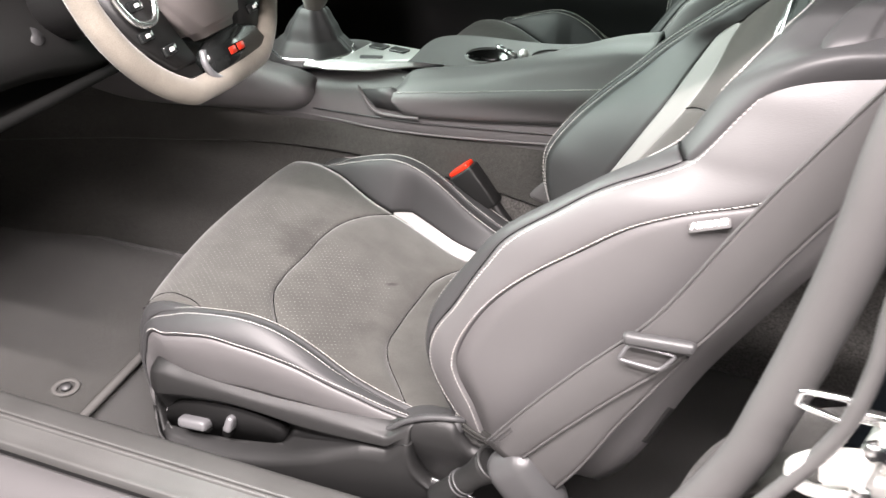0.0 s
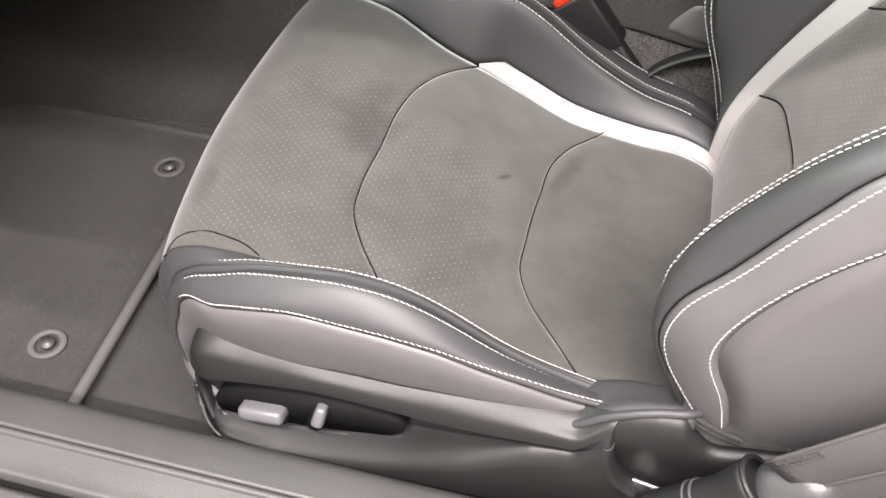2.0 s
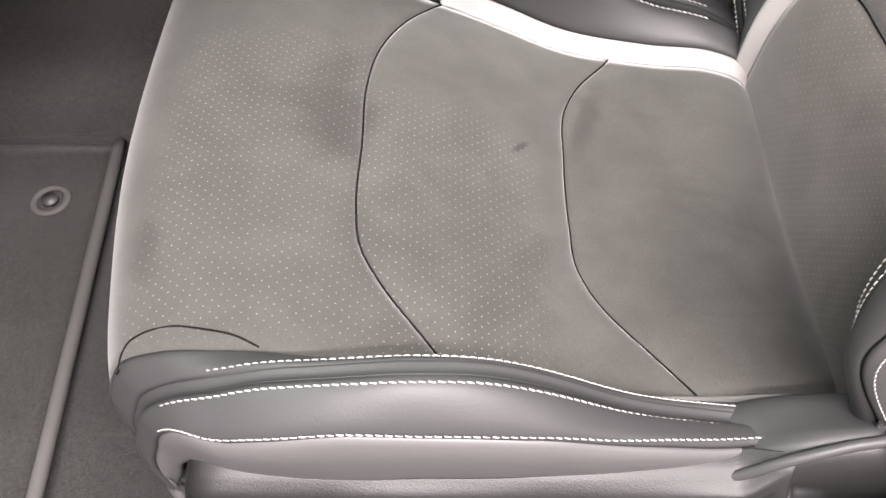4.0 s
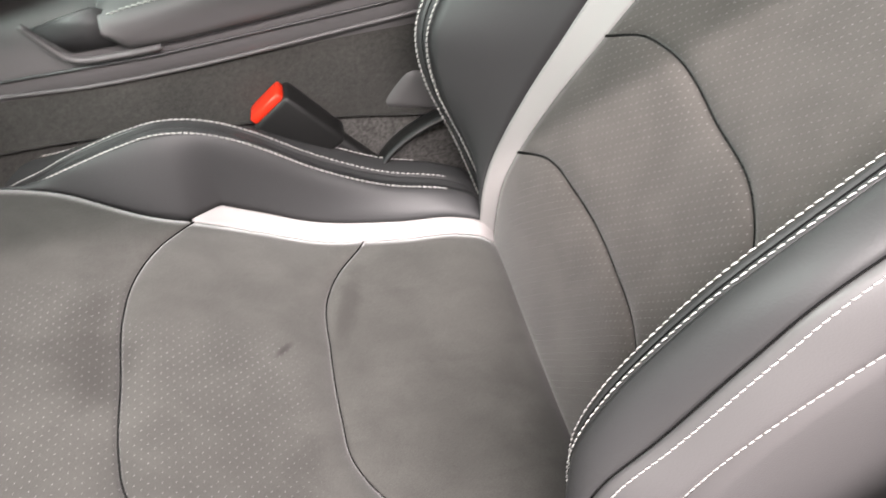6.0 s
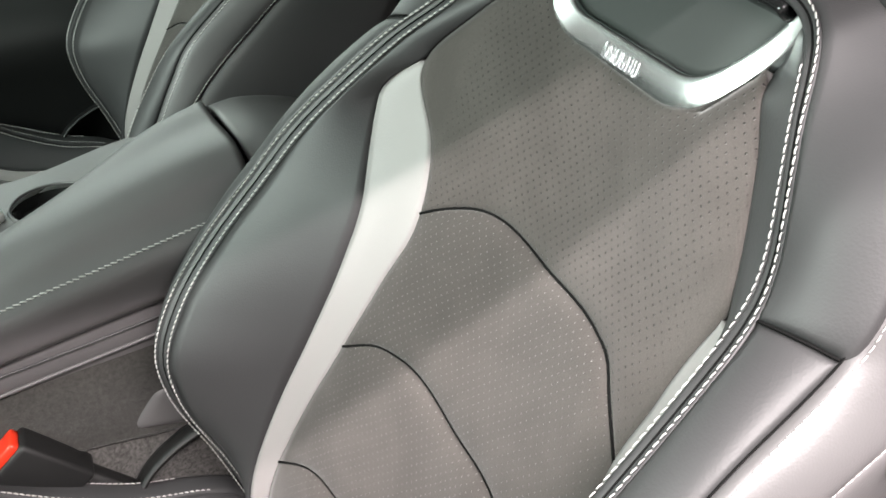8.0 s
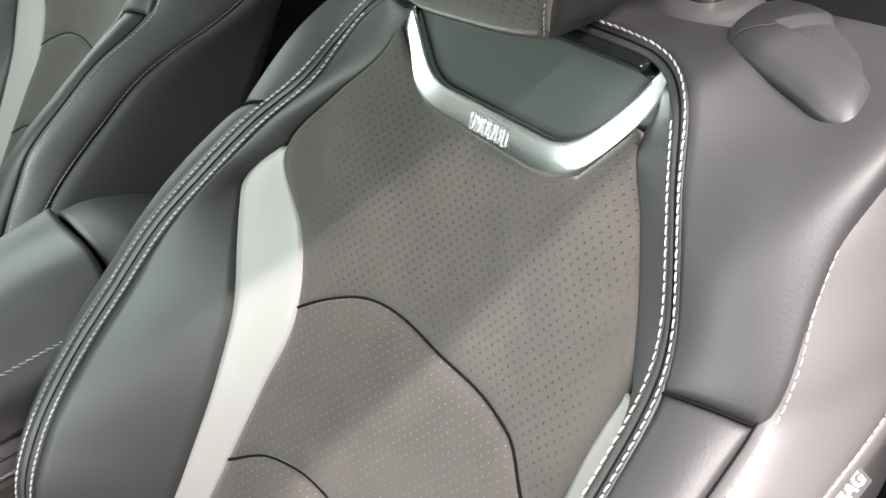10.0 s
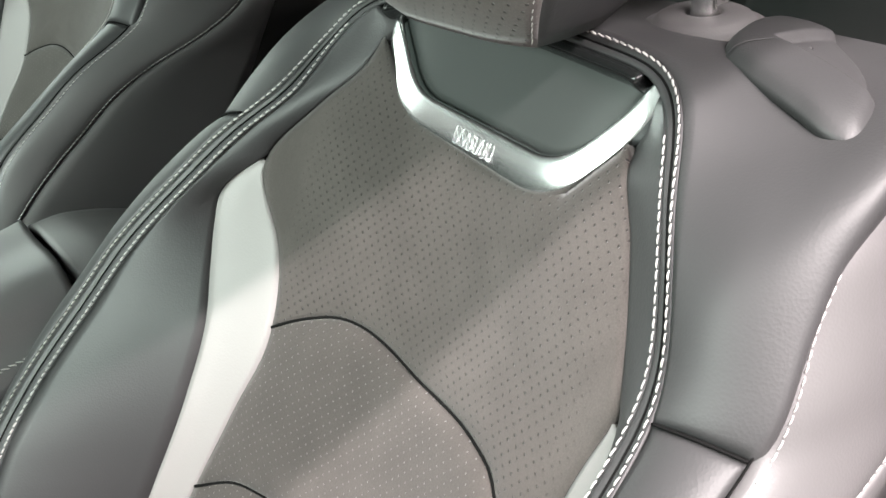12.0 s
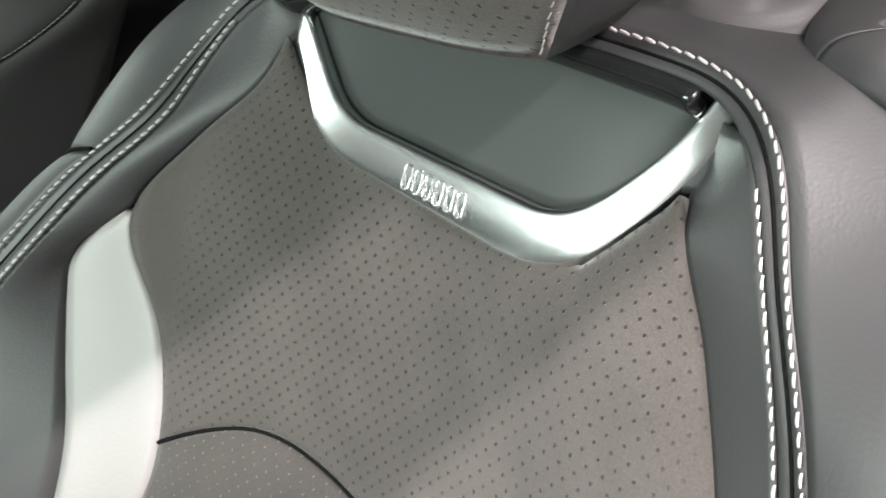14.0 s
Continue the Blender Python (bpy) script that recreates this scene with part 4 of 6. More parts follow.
    hw, hx0, hx1 = (smooth_at([h[0] for h in hr], [h[i] for h in hr], hz) for i in (1, 2, 3))
    t = np.linspace(-1, 1, 22)
    face = np.stack([np.stack([hx0[i] + 0.010 * t**4, 0.002 + hw[i] * t, hz[i] + 0 * t], 1) for i in range(len(hz))])
    head = skin("headrest", padded(face, 0.006, 6, 6), SUEDE_BACK, seat, thick=0.02, punched=np.ones(face.shape[:2]) * (np.abs(t) < 0.93)[None], label="suede headrest pad with leather sides")
    loop = np.concatenate([np.stack([hx0 * 0 + f * (hx1 - hx0) + hx0 + 0.010 * (1 - f), 0.002 - s * hw * (1 - 0.12 * f * f), hz], 1)[:, None] for s, fs in ((1, np.linspace(0, 1, 10)), (-1, np.linspace(1, 0, 10))) for f in fs], 1)
    skin("headrest_cover", loop, LEATHER, head, out=-1)
    for cap in (0, -1):
        ring = loop[cap]
        bm = bmesh.new()
        bm.faces.new([bm.verts.new(Vector(v)) for v in ring])
        bmesh.ops.triangulate(bm, faces=bm.faces[:])
        part("headrest_cap", bm, LEATHER, head)
    sd = face[:, 1] + np.array([0.001, -0.0045, 0])
    stitches("stitching", sd, np.tile([-0.4, -0.9, 0.0], (len(sd), 1)), head)
    for y in (-0.064, 0.100):
        part("post", tube(crom([(0.372, y, 0.985), (0.371, y, 1.022), (0.369, y, 1.032), (0.358, y, 1.075), (0.338, y, 1.12), (0.305, y, 1.16)], 30), [0.0090] * 6 + [0.0072] * 24, 16), STEEL, seat, "bright steel post")
        turn = pose(0, 0, 0, 0, -4, 0)
        ring = []
        for r, h in ((0.0375, -0.012), (0.0375, 0.004), (0.0368, 0.0075), (0.0350, 0.0098), (0.0315, 0.0110), (0.0290, 0.0122), (0.0265, 0.0150), (0.0235, 0.0166), (0.0150, 0.0170), (0.0112, 0.0168), (0.0104, 0.0158), (0.0102, 0.0060)):
            ring.append([tuple(Vector((0.372, y, 1.005)) + turn @ Vector((r * math.cos(a), r * math.sin(a), h))) for a in np.linspace(0, 2 * math.pi, 41)])
        skin("post_collar", np.array(ring), SMOOTH, seat, 0.002, -1, "round black plastic collar")
        part("post_socket", disc(0.0100, 0.004, 28, (0.3715, y, 1.0130), turn), SEAM, seat)
    # belt guide loop on the outer shoulder
    ring = [(0.326, -0.112), (0.340, -0.102), (0.362, -0.094), (0.402, -0.083), (0.426, -0.080), (0.431, -0.091), (0.424, -0.104), (0.408, -0.125), (0.394, -0.137), (0.366, -0.166), (0.342, -0.186), (0.318, -0.197), (0.304, -0.198), (0.301, -0.188), (0.306, -0.166), (0.313, -0.143)]
    flat_T = T.reshape(-1, 3)
    mid_x, mid_y = 0.366, -0.136
    close = flat_T[((flat_T[:, 0] - mid_x) ** 2 + (flat_T[:, 1] - mid_y) ** 2) < 0.075**2]
    terms = lambda x, y: np.stack([x * 0 + 1, x - mid_x, y - mid_y, (x - mid_x) ** 2, (y - mid_y) ** 2, (x - mid_x) * (y - mid_y)], -1)
    coef = np.linalg.lstsq(terms(close[:, 0], close[:, 1]), close[:, 2], rcond=None)[0]
    g2 = crom([(x, y, 0.0) for x, y in ring + ring[:1]], 120)
    rows = []
    for r in np.r_[1.0, 0.995, 0.985, 0.97, 0.95, np.linspace(0.925, 0.02, 40)]:
        x, y = mid_x + r * (g2[:, 0] - mid_x), mid_y + r * (g2[:, 1] - mid_y)
        a = (-0.121 - 0.10 * (x - 0.354)) - y
        b = x - (0.351 + 0.254 * (y + 0.123))
        hollow = np.clip(np.minimum(a, b) / 0.005, 0, 1)
        z = terms(x, y) @ coef + 0.0075 * (1 - r**12) - 0.0055 * hollow * hollow * (3 - 2 * hollow) * (1 - 0.5 * r**8) - 0.004 * (r > 0.999)
        rows.append(np.stack([x, y, z], 1))
    skin("belt_guide", np.array(rows), LEATHER, seat, 0.003, 1, "moulded black plastic belt guide")

    # black plastic valance with the power switches
    top = crom([(-0.470, 0.462), (-0.462, 0.4795), (-0.445, 0.4845), (-0.41, 0.4835), (-0.30, 0.4805), (-0.20, 0.4785), (-0.13, 0.4765), (-0.105, 0.475)], 150)
    bot = crom([(-0.482, 0.400), (-0.478, 0.365), (-0.462, 0.335), (-0.43, 0.318), (-0.32, 0.310), (-0.20, 0.315), (-0.13, 0.328), (-0.105, 0.334)], 150)
    xs = top[:, 0]
    xs = np.maximum(xs, -0.48)
    zu = smooth_at([-0.49, -0.44, -0.39, -0.335, -0.27, -0.225, -0.172, -0.105], [0.432, 0.438, 0.449, 0.456, 0.453, 0.449, 0.450, 0.4545], xs)
    zl = smooth_at([-0.48, -0.458, -0.404, -0.342, -0.264, -0.197, -0.139, -0.105], [0.352, 0.353, 0.357, 0.364, 0.385, 0.415, 0.440, 0.451], xs)
    zl = np.minimum(zl, zu - 0.012)
    deep = np.minimum(0.034, 0.62 * (zu - zl)) * np.clip((xs + 0.468) / 0.05, 0, 1) ** 0.7
    tz, bz = top[:, 1], bot[:, 1]
    swell = np.clip((-0.115 - xs) / 0.08, 0, 1) * np.clip((xs + 0.450) / 0.08, 0, 1)
    zr, flare = zl, 0.010 * swell
    rows = []
    for z, y in ((tz + 0.002, -0.220 + 0 * xs), (tz - 0.001, -0.232 + 0 * xs), (tz - 0.006, -0.2415 + 0 * xs), (tz - 0.5 * np.minimum(0.030, tz - zu), -0.2495 + 0 * xs), (zu, -0.2525 + 0 * xs), (zu - 0.05 * (zu - zr), -0.2520 + 0.08 * deep), (zu - 0.20 * (zu - zr), -0.2505 + 0.36 * deep), (zu - 0.45 * (zu - zr), -0.2505 + 0.78 * deep), (zu - 0.68 * (zu - zr), -0.2505 + deep), (zu - 0.86 * (zu - zr), -0.2505 + 0.86 * deep), (zr + 0.002, -0.2500 + 0.10 * deep - 0.4 * flare), (zr - 0.005, -0.2545 - 0.85 * flare), (zr - 0.5 * np.minimum(0.03, zl - bz - 0.03), -0.2570 - flare), ((zl + bz) / 2 - 0.008, -0.2550 - 0.8 * flare), (bz + 0.012, -0.2470 - 0.3 * flare), (bz, -0.224 + 0 * xs)):
        f = np.clip((tz - z) / (tz - bz), 0, 1)
        x = xs * (1 - f) + bot[:, 0] * f
        rows.append(np.stack([x, y + 0.022 * np.clip((-0.446 - x) / 0.034, 0, 1.3) ** 2, z], 1))
    V = across(rows, 9).transpose(1, 0, 2)
    V = np.concatenate([V[:, :1] + np.array([0.014, 0.05, 0]), V], 1)
    nv = len(V)
    lip = crom([(-0.070, -0.229, 0.4905), (-0.0735, -0.239, 0.486), (-0.077, -0.2465, 0.473), (-0.079, -0.2525, 0.457), (-0.076, -0.254, 0.438), (-0.066, -0.254, 0.416), (-0.046, -0.252, 0.398), (-0.022, -0.250, 0.386), (0.006, -0.246, 0.377)], nv)
    end = V[:, -1]
    want = (end[0, 2] - end[:, 2]) / (end[0, 2] - end[-1, 2])
    have = (lip[0, 2] - lip[:, 2]) / (lip[0, 2] - lip[-1, 2])
    lip = np.stack([np.interp(want, have, lip[:, k]) for k in range(3)], 1)
    cols = [V[:, :-1]]
    for s in np.linspace(0, 1, 9):
        e = s * s * (3 - 2 * s)
        cols.append((end * (1 - s) + lip * s + (lip - end) * np.array([0, e - s, 0.5 * (e - s)]))[:, None])
    for dx, dy in ((0.003, -0.0006), (0.006, 0.0006), (0.008, 0.004), (0.009, 0.009), (0.008, 0.022)):
        cols.append((lip + np.array([dx, dy, -0.001]) * (0.25 + 0.75 * np.clip((0.482 - lip[:, 2:]) / 0.025, 0, 1)))[:, None])
    V = np.concatenate(cols, 1)
    val = skin("valance", V, PLASTIC, seat, thick=0.002, label="grained black plastic side valance")
    plate_y = lambda z: -0.2375 - 0.07 * (z - 0.37)
    lower = [(-0.4600, 0.372), (-0.4560, 0.3625), (-0.4294, 0.3610), (-0.3784, 0.3665), (-0.3287, 0.3750), (-0.2775, 0.3875), (-0.2640, 0.3970)]
    upper = [(-0.2585, 0.4110), (-0.2680, 0.4200), (-0.3000, 0.4310), (-0.3396, 0.4335), (-0.3929, 0.4275), (-0.4282, 0.4150), (-0.4492, 0.4010), (-0.4590, 0.3860)]
    # plate in the recess, blackened for the shade that falls there
    part("switch_pocket_shade", prism([(x, plate_y(z), z) for x, z in lower + upper], 0.016, (0, 1, 0), 0.0012, 2), SHADED_BLACK, val, "switch pocket plate, recess shade put into its black")
    rim = crom([(x, plate_y(z) - 0.001, z - 0.0025) for x, z in lower], 40)
    part("pocket_rim", tube(rim, 0.0042 * np.clip(np.sin(math.pi * np.linspace(0, 1, 40)) * 4, 0.15, 1), 10), PLASTIC, val)
    part("seat_switch", rounded_box(0.047, 0.024, 0.016, 0.0055, 3, at=(-0.403, -0.2445, 0.392), turn=pose(0, 0, 0, -16, -6, 0)), KNOB, val, "silver sliding switch")
    part("recline_switch", rounded_box(0.013, 0.022, 0.024, 0.0045, 3, at=(-0.341, -0.2455, 0.412), turn=pose(0, 0, 0, -14, 14, 0), taper=0.8), KNOB, val, "silver lever switch")
    part("switch_base", rounded_box(0.050, 0.018, 0.010, 0.004, 2, at=(-0.404, -0.2400, 0.382), turn=pose(0, 0, 0, -12, -6, 0)), SHADED_BLACK, val)
    part("switch_base", rounded_box(0.014, 0.018, 0.026, 0.004, 2, at=(-0.348, -0.2405, 0.397), turn=pose(0, 0, 0, -12, 14, 0)), SHADED_BLACK, val)
    # the valance runs on as a plate over the hinge, under a corded edge of the cushion leather
    plate = []
    for x in np.linspace(-0.098, 0.074, 48):
        zt = float(np.interp(x, [-0.098, -0.080, -0.060, -0.040, -0.024, -0.017, -0.008, 0.004, 0.014, 0.074], [0.470, 0.486, 0.4965, 0.5025, 0.5045, 0.502, 0.486, 0.472, 0.469, 0.481]))
        k = min(1.0, max(0.0, (x + 0.03) / 0.05))
        plate.append(crom([(x, -0.226, zt), (x, -0.2335, zt - 0.001), (x, -0.2385, zt - 0.007), (x, -0.2415 + 0.003 * k, min(zt - 0.014, 0.472 - 0.006 * k)), (x, -0.2375, 0.448), (x, -0.231, 0.425), (x, -0.227, 0.385), (x, -0.226, 0.350)], 30))
    skin("hinge_plate", np.array(plate).transpose(1, 0, 2), PLASTIC, seat, 0.002)
    cord = crom([(-0.150, -0.224, 0.452), (-0.122, -0.234, 0.4585), (-0.100, -0.2365, 0.474), (-0.083, -0.2365, 0.4885), (-0.062, -0.2355, 0.5000), (-0.040, -0.233, 0.5065), (-0.018, -0.230, 0.5085), (-0.008, -0.222, 0.503)], 60)
    part("corded_edge", tube(cord, 0.0038, 10), LEATHER, seat)
    tail = []
    for x, lo, hi, ze in ((-0.126, 0.406, 0.444, 0.436), (-0.098, 0.420, 0.466, 0.464), (-0.070, 0.430, 0.479, 0.4905), (-0.042, 0.430, 0.482, 0.5015), (-0.022, 0.430, 0.483, 0.5040), (-0.014, 0.424, 0.480, 0.500), (-0.010, 0.420, 0.466, 0.470)):
        tail.append(crom([(x, -0.174, 0.428), (x, -0.179, max(0.434, hi - 0.016)), (x, -0.187, max(0.438, hi - 0.004)), (x, -0.198, hi), (x, -0.214, 0.45 * hi + 0.55 * ze), (x, -0.2275, ze), (x, -0.229, ze - 0.006), (x, -0.225, lo)], 24))
    skin("bolster_tail", across(tail, 6).transpose(1, 0, 2), LEATHER, seat, 0.003)
    gusset = across([crom([(x, -0.224, 0.455), (x, -0.2235, 0.48), (x, -0.219, zh)], 8) for x, zh in ((-0.022, 0.512), (0.010, 0.508), (0.045, 0.500), (0.078, 0.492))], 5).transpose(1, 0, 2)
    skin("gusset", gusset, CARPET, seat, 0.002, 1, "dark cloth gusset")
    for z0, z1 in ((0.505, 0.482), (0.498, 0.478)):
        part("gusset_fold", tube(crom([(-0.018, -0.225, z0), (0.004, -0.2265, (z0 + z1) / 2 - 0.002), (0.030, -0.227, z1)], 14), 0.0018, 6), CARPET, seat)
    part("hinge_strip", rounded_box(0.07, 0.004, 0.010, 0.001, 1, at=(-0.015, -0.236, 0.392), turn=pose(0, 0, 0, 0, 14, 0)), STEEL, seat, "bright steel strip")
    cup = part("tensioner_tube", tube(crom([(-0.030, -0.260, 0.400), (0.0, -0.265, 0.438), (0.024, -0.267, 0.468), (0.042, -0.267, 0.490)], 18), [0.0160] * 13 + [0.017, 0.018, 0.0195, 0.0210, 0.0215], 24), PLASTIC, seat, "black belt tensioner tube")
    axis, across_axis = Vector((0.63, 0, 0.77)), Vector((0.77, 0, -0.63))
    def hoop(at, r, thick, name, mat):
        ring = [Vector(at) + r * (math.cos(a) * Vector((0, 1, 0)) + math.sin(a) * across_axis) for a in np.linspace(0, 2 * math.pi, 28, endpoint=False)]
        part(name, tube(np.array([tuple(v) for v in ring]), thick, 8, closed=True), mat, cup)
    hoop((0.0425, -0.267, 0.4905), 0.0205, 0.0026, "tube_rim", PLASTIC)
    hoop((0.002, -0.2652, 0.4405), 0.0165, 0.0013, "tube_clamp", GRAIN)
    hoop((0.007, -0.2655, 0.4465), 0.0165, 0.0013, "tube_clamp", GRAIN)
    part("tube_mouth", disc(0.0185, 0.003, 28, (0.0425, -0.267, 0.4905), axis.to_track_quat("Z", "Y").to_matrix().to_4x4()), SEAM, cup)
    part("cable_bolt", disc(0.0055, 0.010, 6, (0.047, -0.268, 0.499), pose(0, 0, 0, 0, 40, 0)), STEEL, cup)
    bulge = rounded_box(0.070, 0.048, 0.100, 0.0235, 7, at=(0.086, -0.268, 0.476), turn=pose(0, 0, 0, 0, -38, 0))
    part("hinge_knuckle", bulge, GRAIN, seat, "smooth black belt anchor sleeve")
    inner = across([crom([(x, y, zl), (x, y - 0.006, (zl + zh) / 2), (x, y - 0.020, zh), (x, y - 0.045, zh + 0.004)], 14) for x, y, zl, zh in ((-0.12, 0.312, 0.42, 0.455), (-0.085, 0.325, 0.41, 0.490), (-0.03, 0.330, 0.41, 0.515), (0.05, 0.325, 0.42, 0.53), (0.12, 0.31, 0.43, 0.52))], 6).transpose(1, 0, 2)
    skin("inner_hinge_cover", inner, PLASTIC, seat, 0.004, -1)
    part("seat_frame", rounded_box(0.46, 0.40, 0.09, 0.02, 2, at=(-0.22, 0.02, 0.345)), PLASTIC, seat)
    for y in (-0.16, 0.20):
        part("seat_rail", rounded_box(0.55, 0.035, 0.035, 0.006, 2, at=(-0.20, y, 0.288)), STEEL, seat)
    return seat


seat = driver_seat()
tagged(copy_thing(seat, Matrix.Translation((-0.188, 0.87, 0.291))), label="black leather sports bucket seat beyond the centre console", category="car seat")
tag_turn = pose(0, 0, 0, 0, -20, 0) @ pose(0, 0, 0, -44, 0, 0)
tag = part("airbag_tag", rounded_box(0.038, 0.0018, 0.0145, 0.0007, 1, at=(0.2380, -0.2565, 0.8490), turn=tag_turn), RUBBER, seat, "small grey woven tag with white letters")
font = bpy.data.curves.new("tag_text", "FONT")
font.body, font.size, font.align_x, font.align_y, font.extrude, font.offset = "AIRBAG", 0.0095, "CENTER", "CENTER", 0.0002, 0.0003
tmp = new("tag_text", font)
bpy.context.view_layer.update()
me = bpy.data.meshes.new_from_object(tmp.evaluated_get(bpy.context.evaluated_depsgraph_get()))
bpy.data.objects.remove(tmp)
me.transform(pose(0.2380, -0.2565, 0.8490) @ tag_turn @ pose(0, -0.0011, -0.001, 90, 0, 0))
me.materials.clear()
part("tag_text", me, LABEL, tag)


# ---- the car round the seats ----
def slab(name, sx, sy, sz, at, material, label, category="", kind="structure", bevel=0.004):
    return tagged(part(name, rounded_box(sx, sy, sz, bevel, 2, at=at), material), label, category or name, kind=kind)


def sheet(name, sections, material, label, per=8, thick=0.006, parent=None, n=40, out=1, kind="structure"):
    """A formed panel through cross-sections that follow one another along the car."""
    P = across([crom(s, n) for s in sections], per).transpose(1, 0, 2)
    ob = skin(name, P, material, parent, thick, out)
    return tagged(ob, label, name.replace("_", " "), kind=kind) if parent is None else ob


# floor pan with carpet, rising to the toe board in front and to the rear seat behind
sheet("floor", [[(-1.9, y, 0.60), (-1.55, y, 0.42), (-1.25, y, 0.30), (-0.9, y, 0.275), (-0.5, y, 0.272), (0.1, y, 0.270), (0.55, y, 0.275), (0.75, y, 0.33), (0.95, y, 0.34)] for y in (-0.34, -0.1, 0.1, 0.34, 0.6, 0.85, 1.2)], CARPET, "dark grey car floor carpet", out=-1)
TUNNEL = ((-1.7, 0.08, 0.46), (-1.45, 0.14, 0.47), (-1.2, 0.20, 0.50), (-0.95, 0.27, 0.515), (-0.78, 0.288, 0.530), (-0.60, 0.29, 0.553), (-0.4, 0.29, 0.558), (-0.14, 0.29, 0.528), (0.0, 0.29, 0.505), (0.4, 0.29, 0.50), (0.7, 0.29, 0.50))
sheet("tunnel_carpet", [[(x, y, 0.262), (x, y + 0.012, 0.40), (x, y + 0.024, zb - 0.02), (x, y + 0.034, zb + 0.006)] for x, y, zb in TUNNEL[:7]], TUNNEL_PALED, "dark carpet on the side of the transmission tunnel, paled for missing light", n=20)
sheet("seat_side_carpet", [[(x, y, 0.262), (x, y + 0.012, 0.40), (x, y + 0.024, zb - 0.02), (x, y + 0.034, zb + 0.006)] for x, y, zb in TUNNEL[6:]], LIT_CARPET, "napped carpet beside the seat, its stronger light put into a paler grey", n=20)
sheet("tunnel_side", [[(x, y + 0.036, zb - 0.004), (x, y + 0.021, zb), (x, y + 0.023, zb + 0.006), (x, y + 0.036, 0.60), (x, y + 0.05, 0.617)] for x, y, zb in TUNNEL], TUNNEL_PALED, "dark lined side panel along the tunnel, paled for missing light", n=20)


def floor_mat():
    mat = thing("floor_mat", "dark grey carpet floor mat with a bound edge", "floor mat", (-0.95, 0.0, 0.28))
    P = across([crom([(-1.42, y, 0.365), (-1.25, y, 0.312), (-1.0, y, 0.290), (-0.80, y, 0.287), (-0.672 - 0.06 * y, y, 0.285)], 40) for y in (-0.245, -0.12, 0.0, 0.13, 0.262)], 8).transpose(1, 0, 2)
    skin("carpet_pad", P, MAT, mat, 0.008, -1)
    edge = np.array([(-0.672 - 0.06 * y, y, 0.288) for y in np.linspace(-0.245, 0.262, 30)])
    part("binding", tube(edge, 0.0075, 8), BINDING, mat, "lighter bound edge")
    for x, y in ((-0.735, -0.160), (-0.745, 0.172)):
        ring = [(x + 0.019 * math.cos(a), y + 0.019 * math.sin(a), 0.2885) for a in np.linspace(0, 2 * math.pi, 24, endpoint=False)]
        g = part("grommet", tube(ring, 0.0045, 8, closed=True, flat=0.6), BINDING, mat, "round grey mat fastener")
        part("stud", disc(0.009, 0.007, 16, (x, y, 0.2895), bevel=0.001), GRAIN, g)
    return mat


floor_mat()

# door sill: rounded inner edge, raised ridge, flat tread plate
sill = sheet("door_sill", [[(x, -0.268, 0.25), (x, -0.271, 0.34), (x, -0.276, 0.366), (x, -0.286, 0.378), (x, -0.300, 0.3825), (x, -0.318, 0.3855), (x, -0.3225, 0.3862)] for x in (-1.7, -1.0, -0.4, 0.2, 0.62)], SILL, "black plastic door sill trim", n=60)
def sill_strip(name, pts, material):
    """A long straight extrusion with flat faces and crisp edges."""
    P = np.array([[(x, y, z) for x in (-1.7, 0.62)] for y, z in pts])
    bm = bmesh.new()
    g = [[bm.verts.new(Vector(v)) for v in row] for row in P]
    for r, q in zip(g[:-1], g[1:]):
        bm.faces.new((r[0], r[1], q[1], q[0]))
    return part(name, bm, material, sill)
sill_strip("sill_ridge", [(-0.3222, 0.384), (-0.3228, 0.3885), (-0.3240, 0.3898), (-0.3272, 0.3898), (-0.3290, 0.3880), (-0.3296, 0.384)], SILL)
sill_strip("sill_band", [(-0.3290, 0.3855), (-0.3470, 0.3815), (-0.3580, 0.3785), (-0.3612, 0.3785), (-0.3628, 0.3765), (-0.3632, 0.360)], SILL)
sill_strip("sill_step", [(-0.3625, 0.3640), (-0.3690, 0.3625), (-0.3735, 0.3620)], SEAM)
for i in range(9):
    x = -1.15 + 0.17 * i
    part("tread_mark", rounded_box(0.120, 0.018, 0.0012, 0.0005, 1, at=(x, -0.408, 0.3668)), SMOOTH, sill)
sheet("sill_plate", [[(x, -0.373, 0.362), (x, -0.385, 0.366), (x, -0.43, 0.366), (x, -0.48, 0.362), (x, -0.50, 0.34), (x, -0.50, 0.22)] for x in (-1.7, -0.9, -0.1, 0.62)], SMOOTH, "dark grey sill tread plate", n=40)


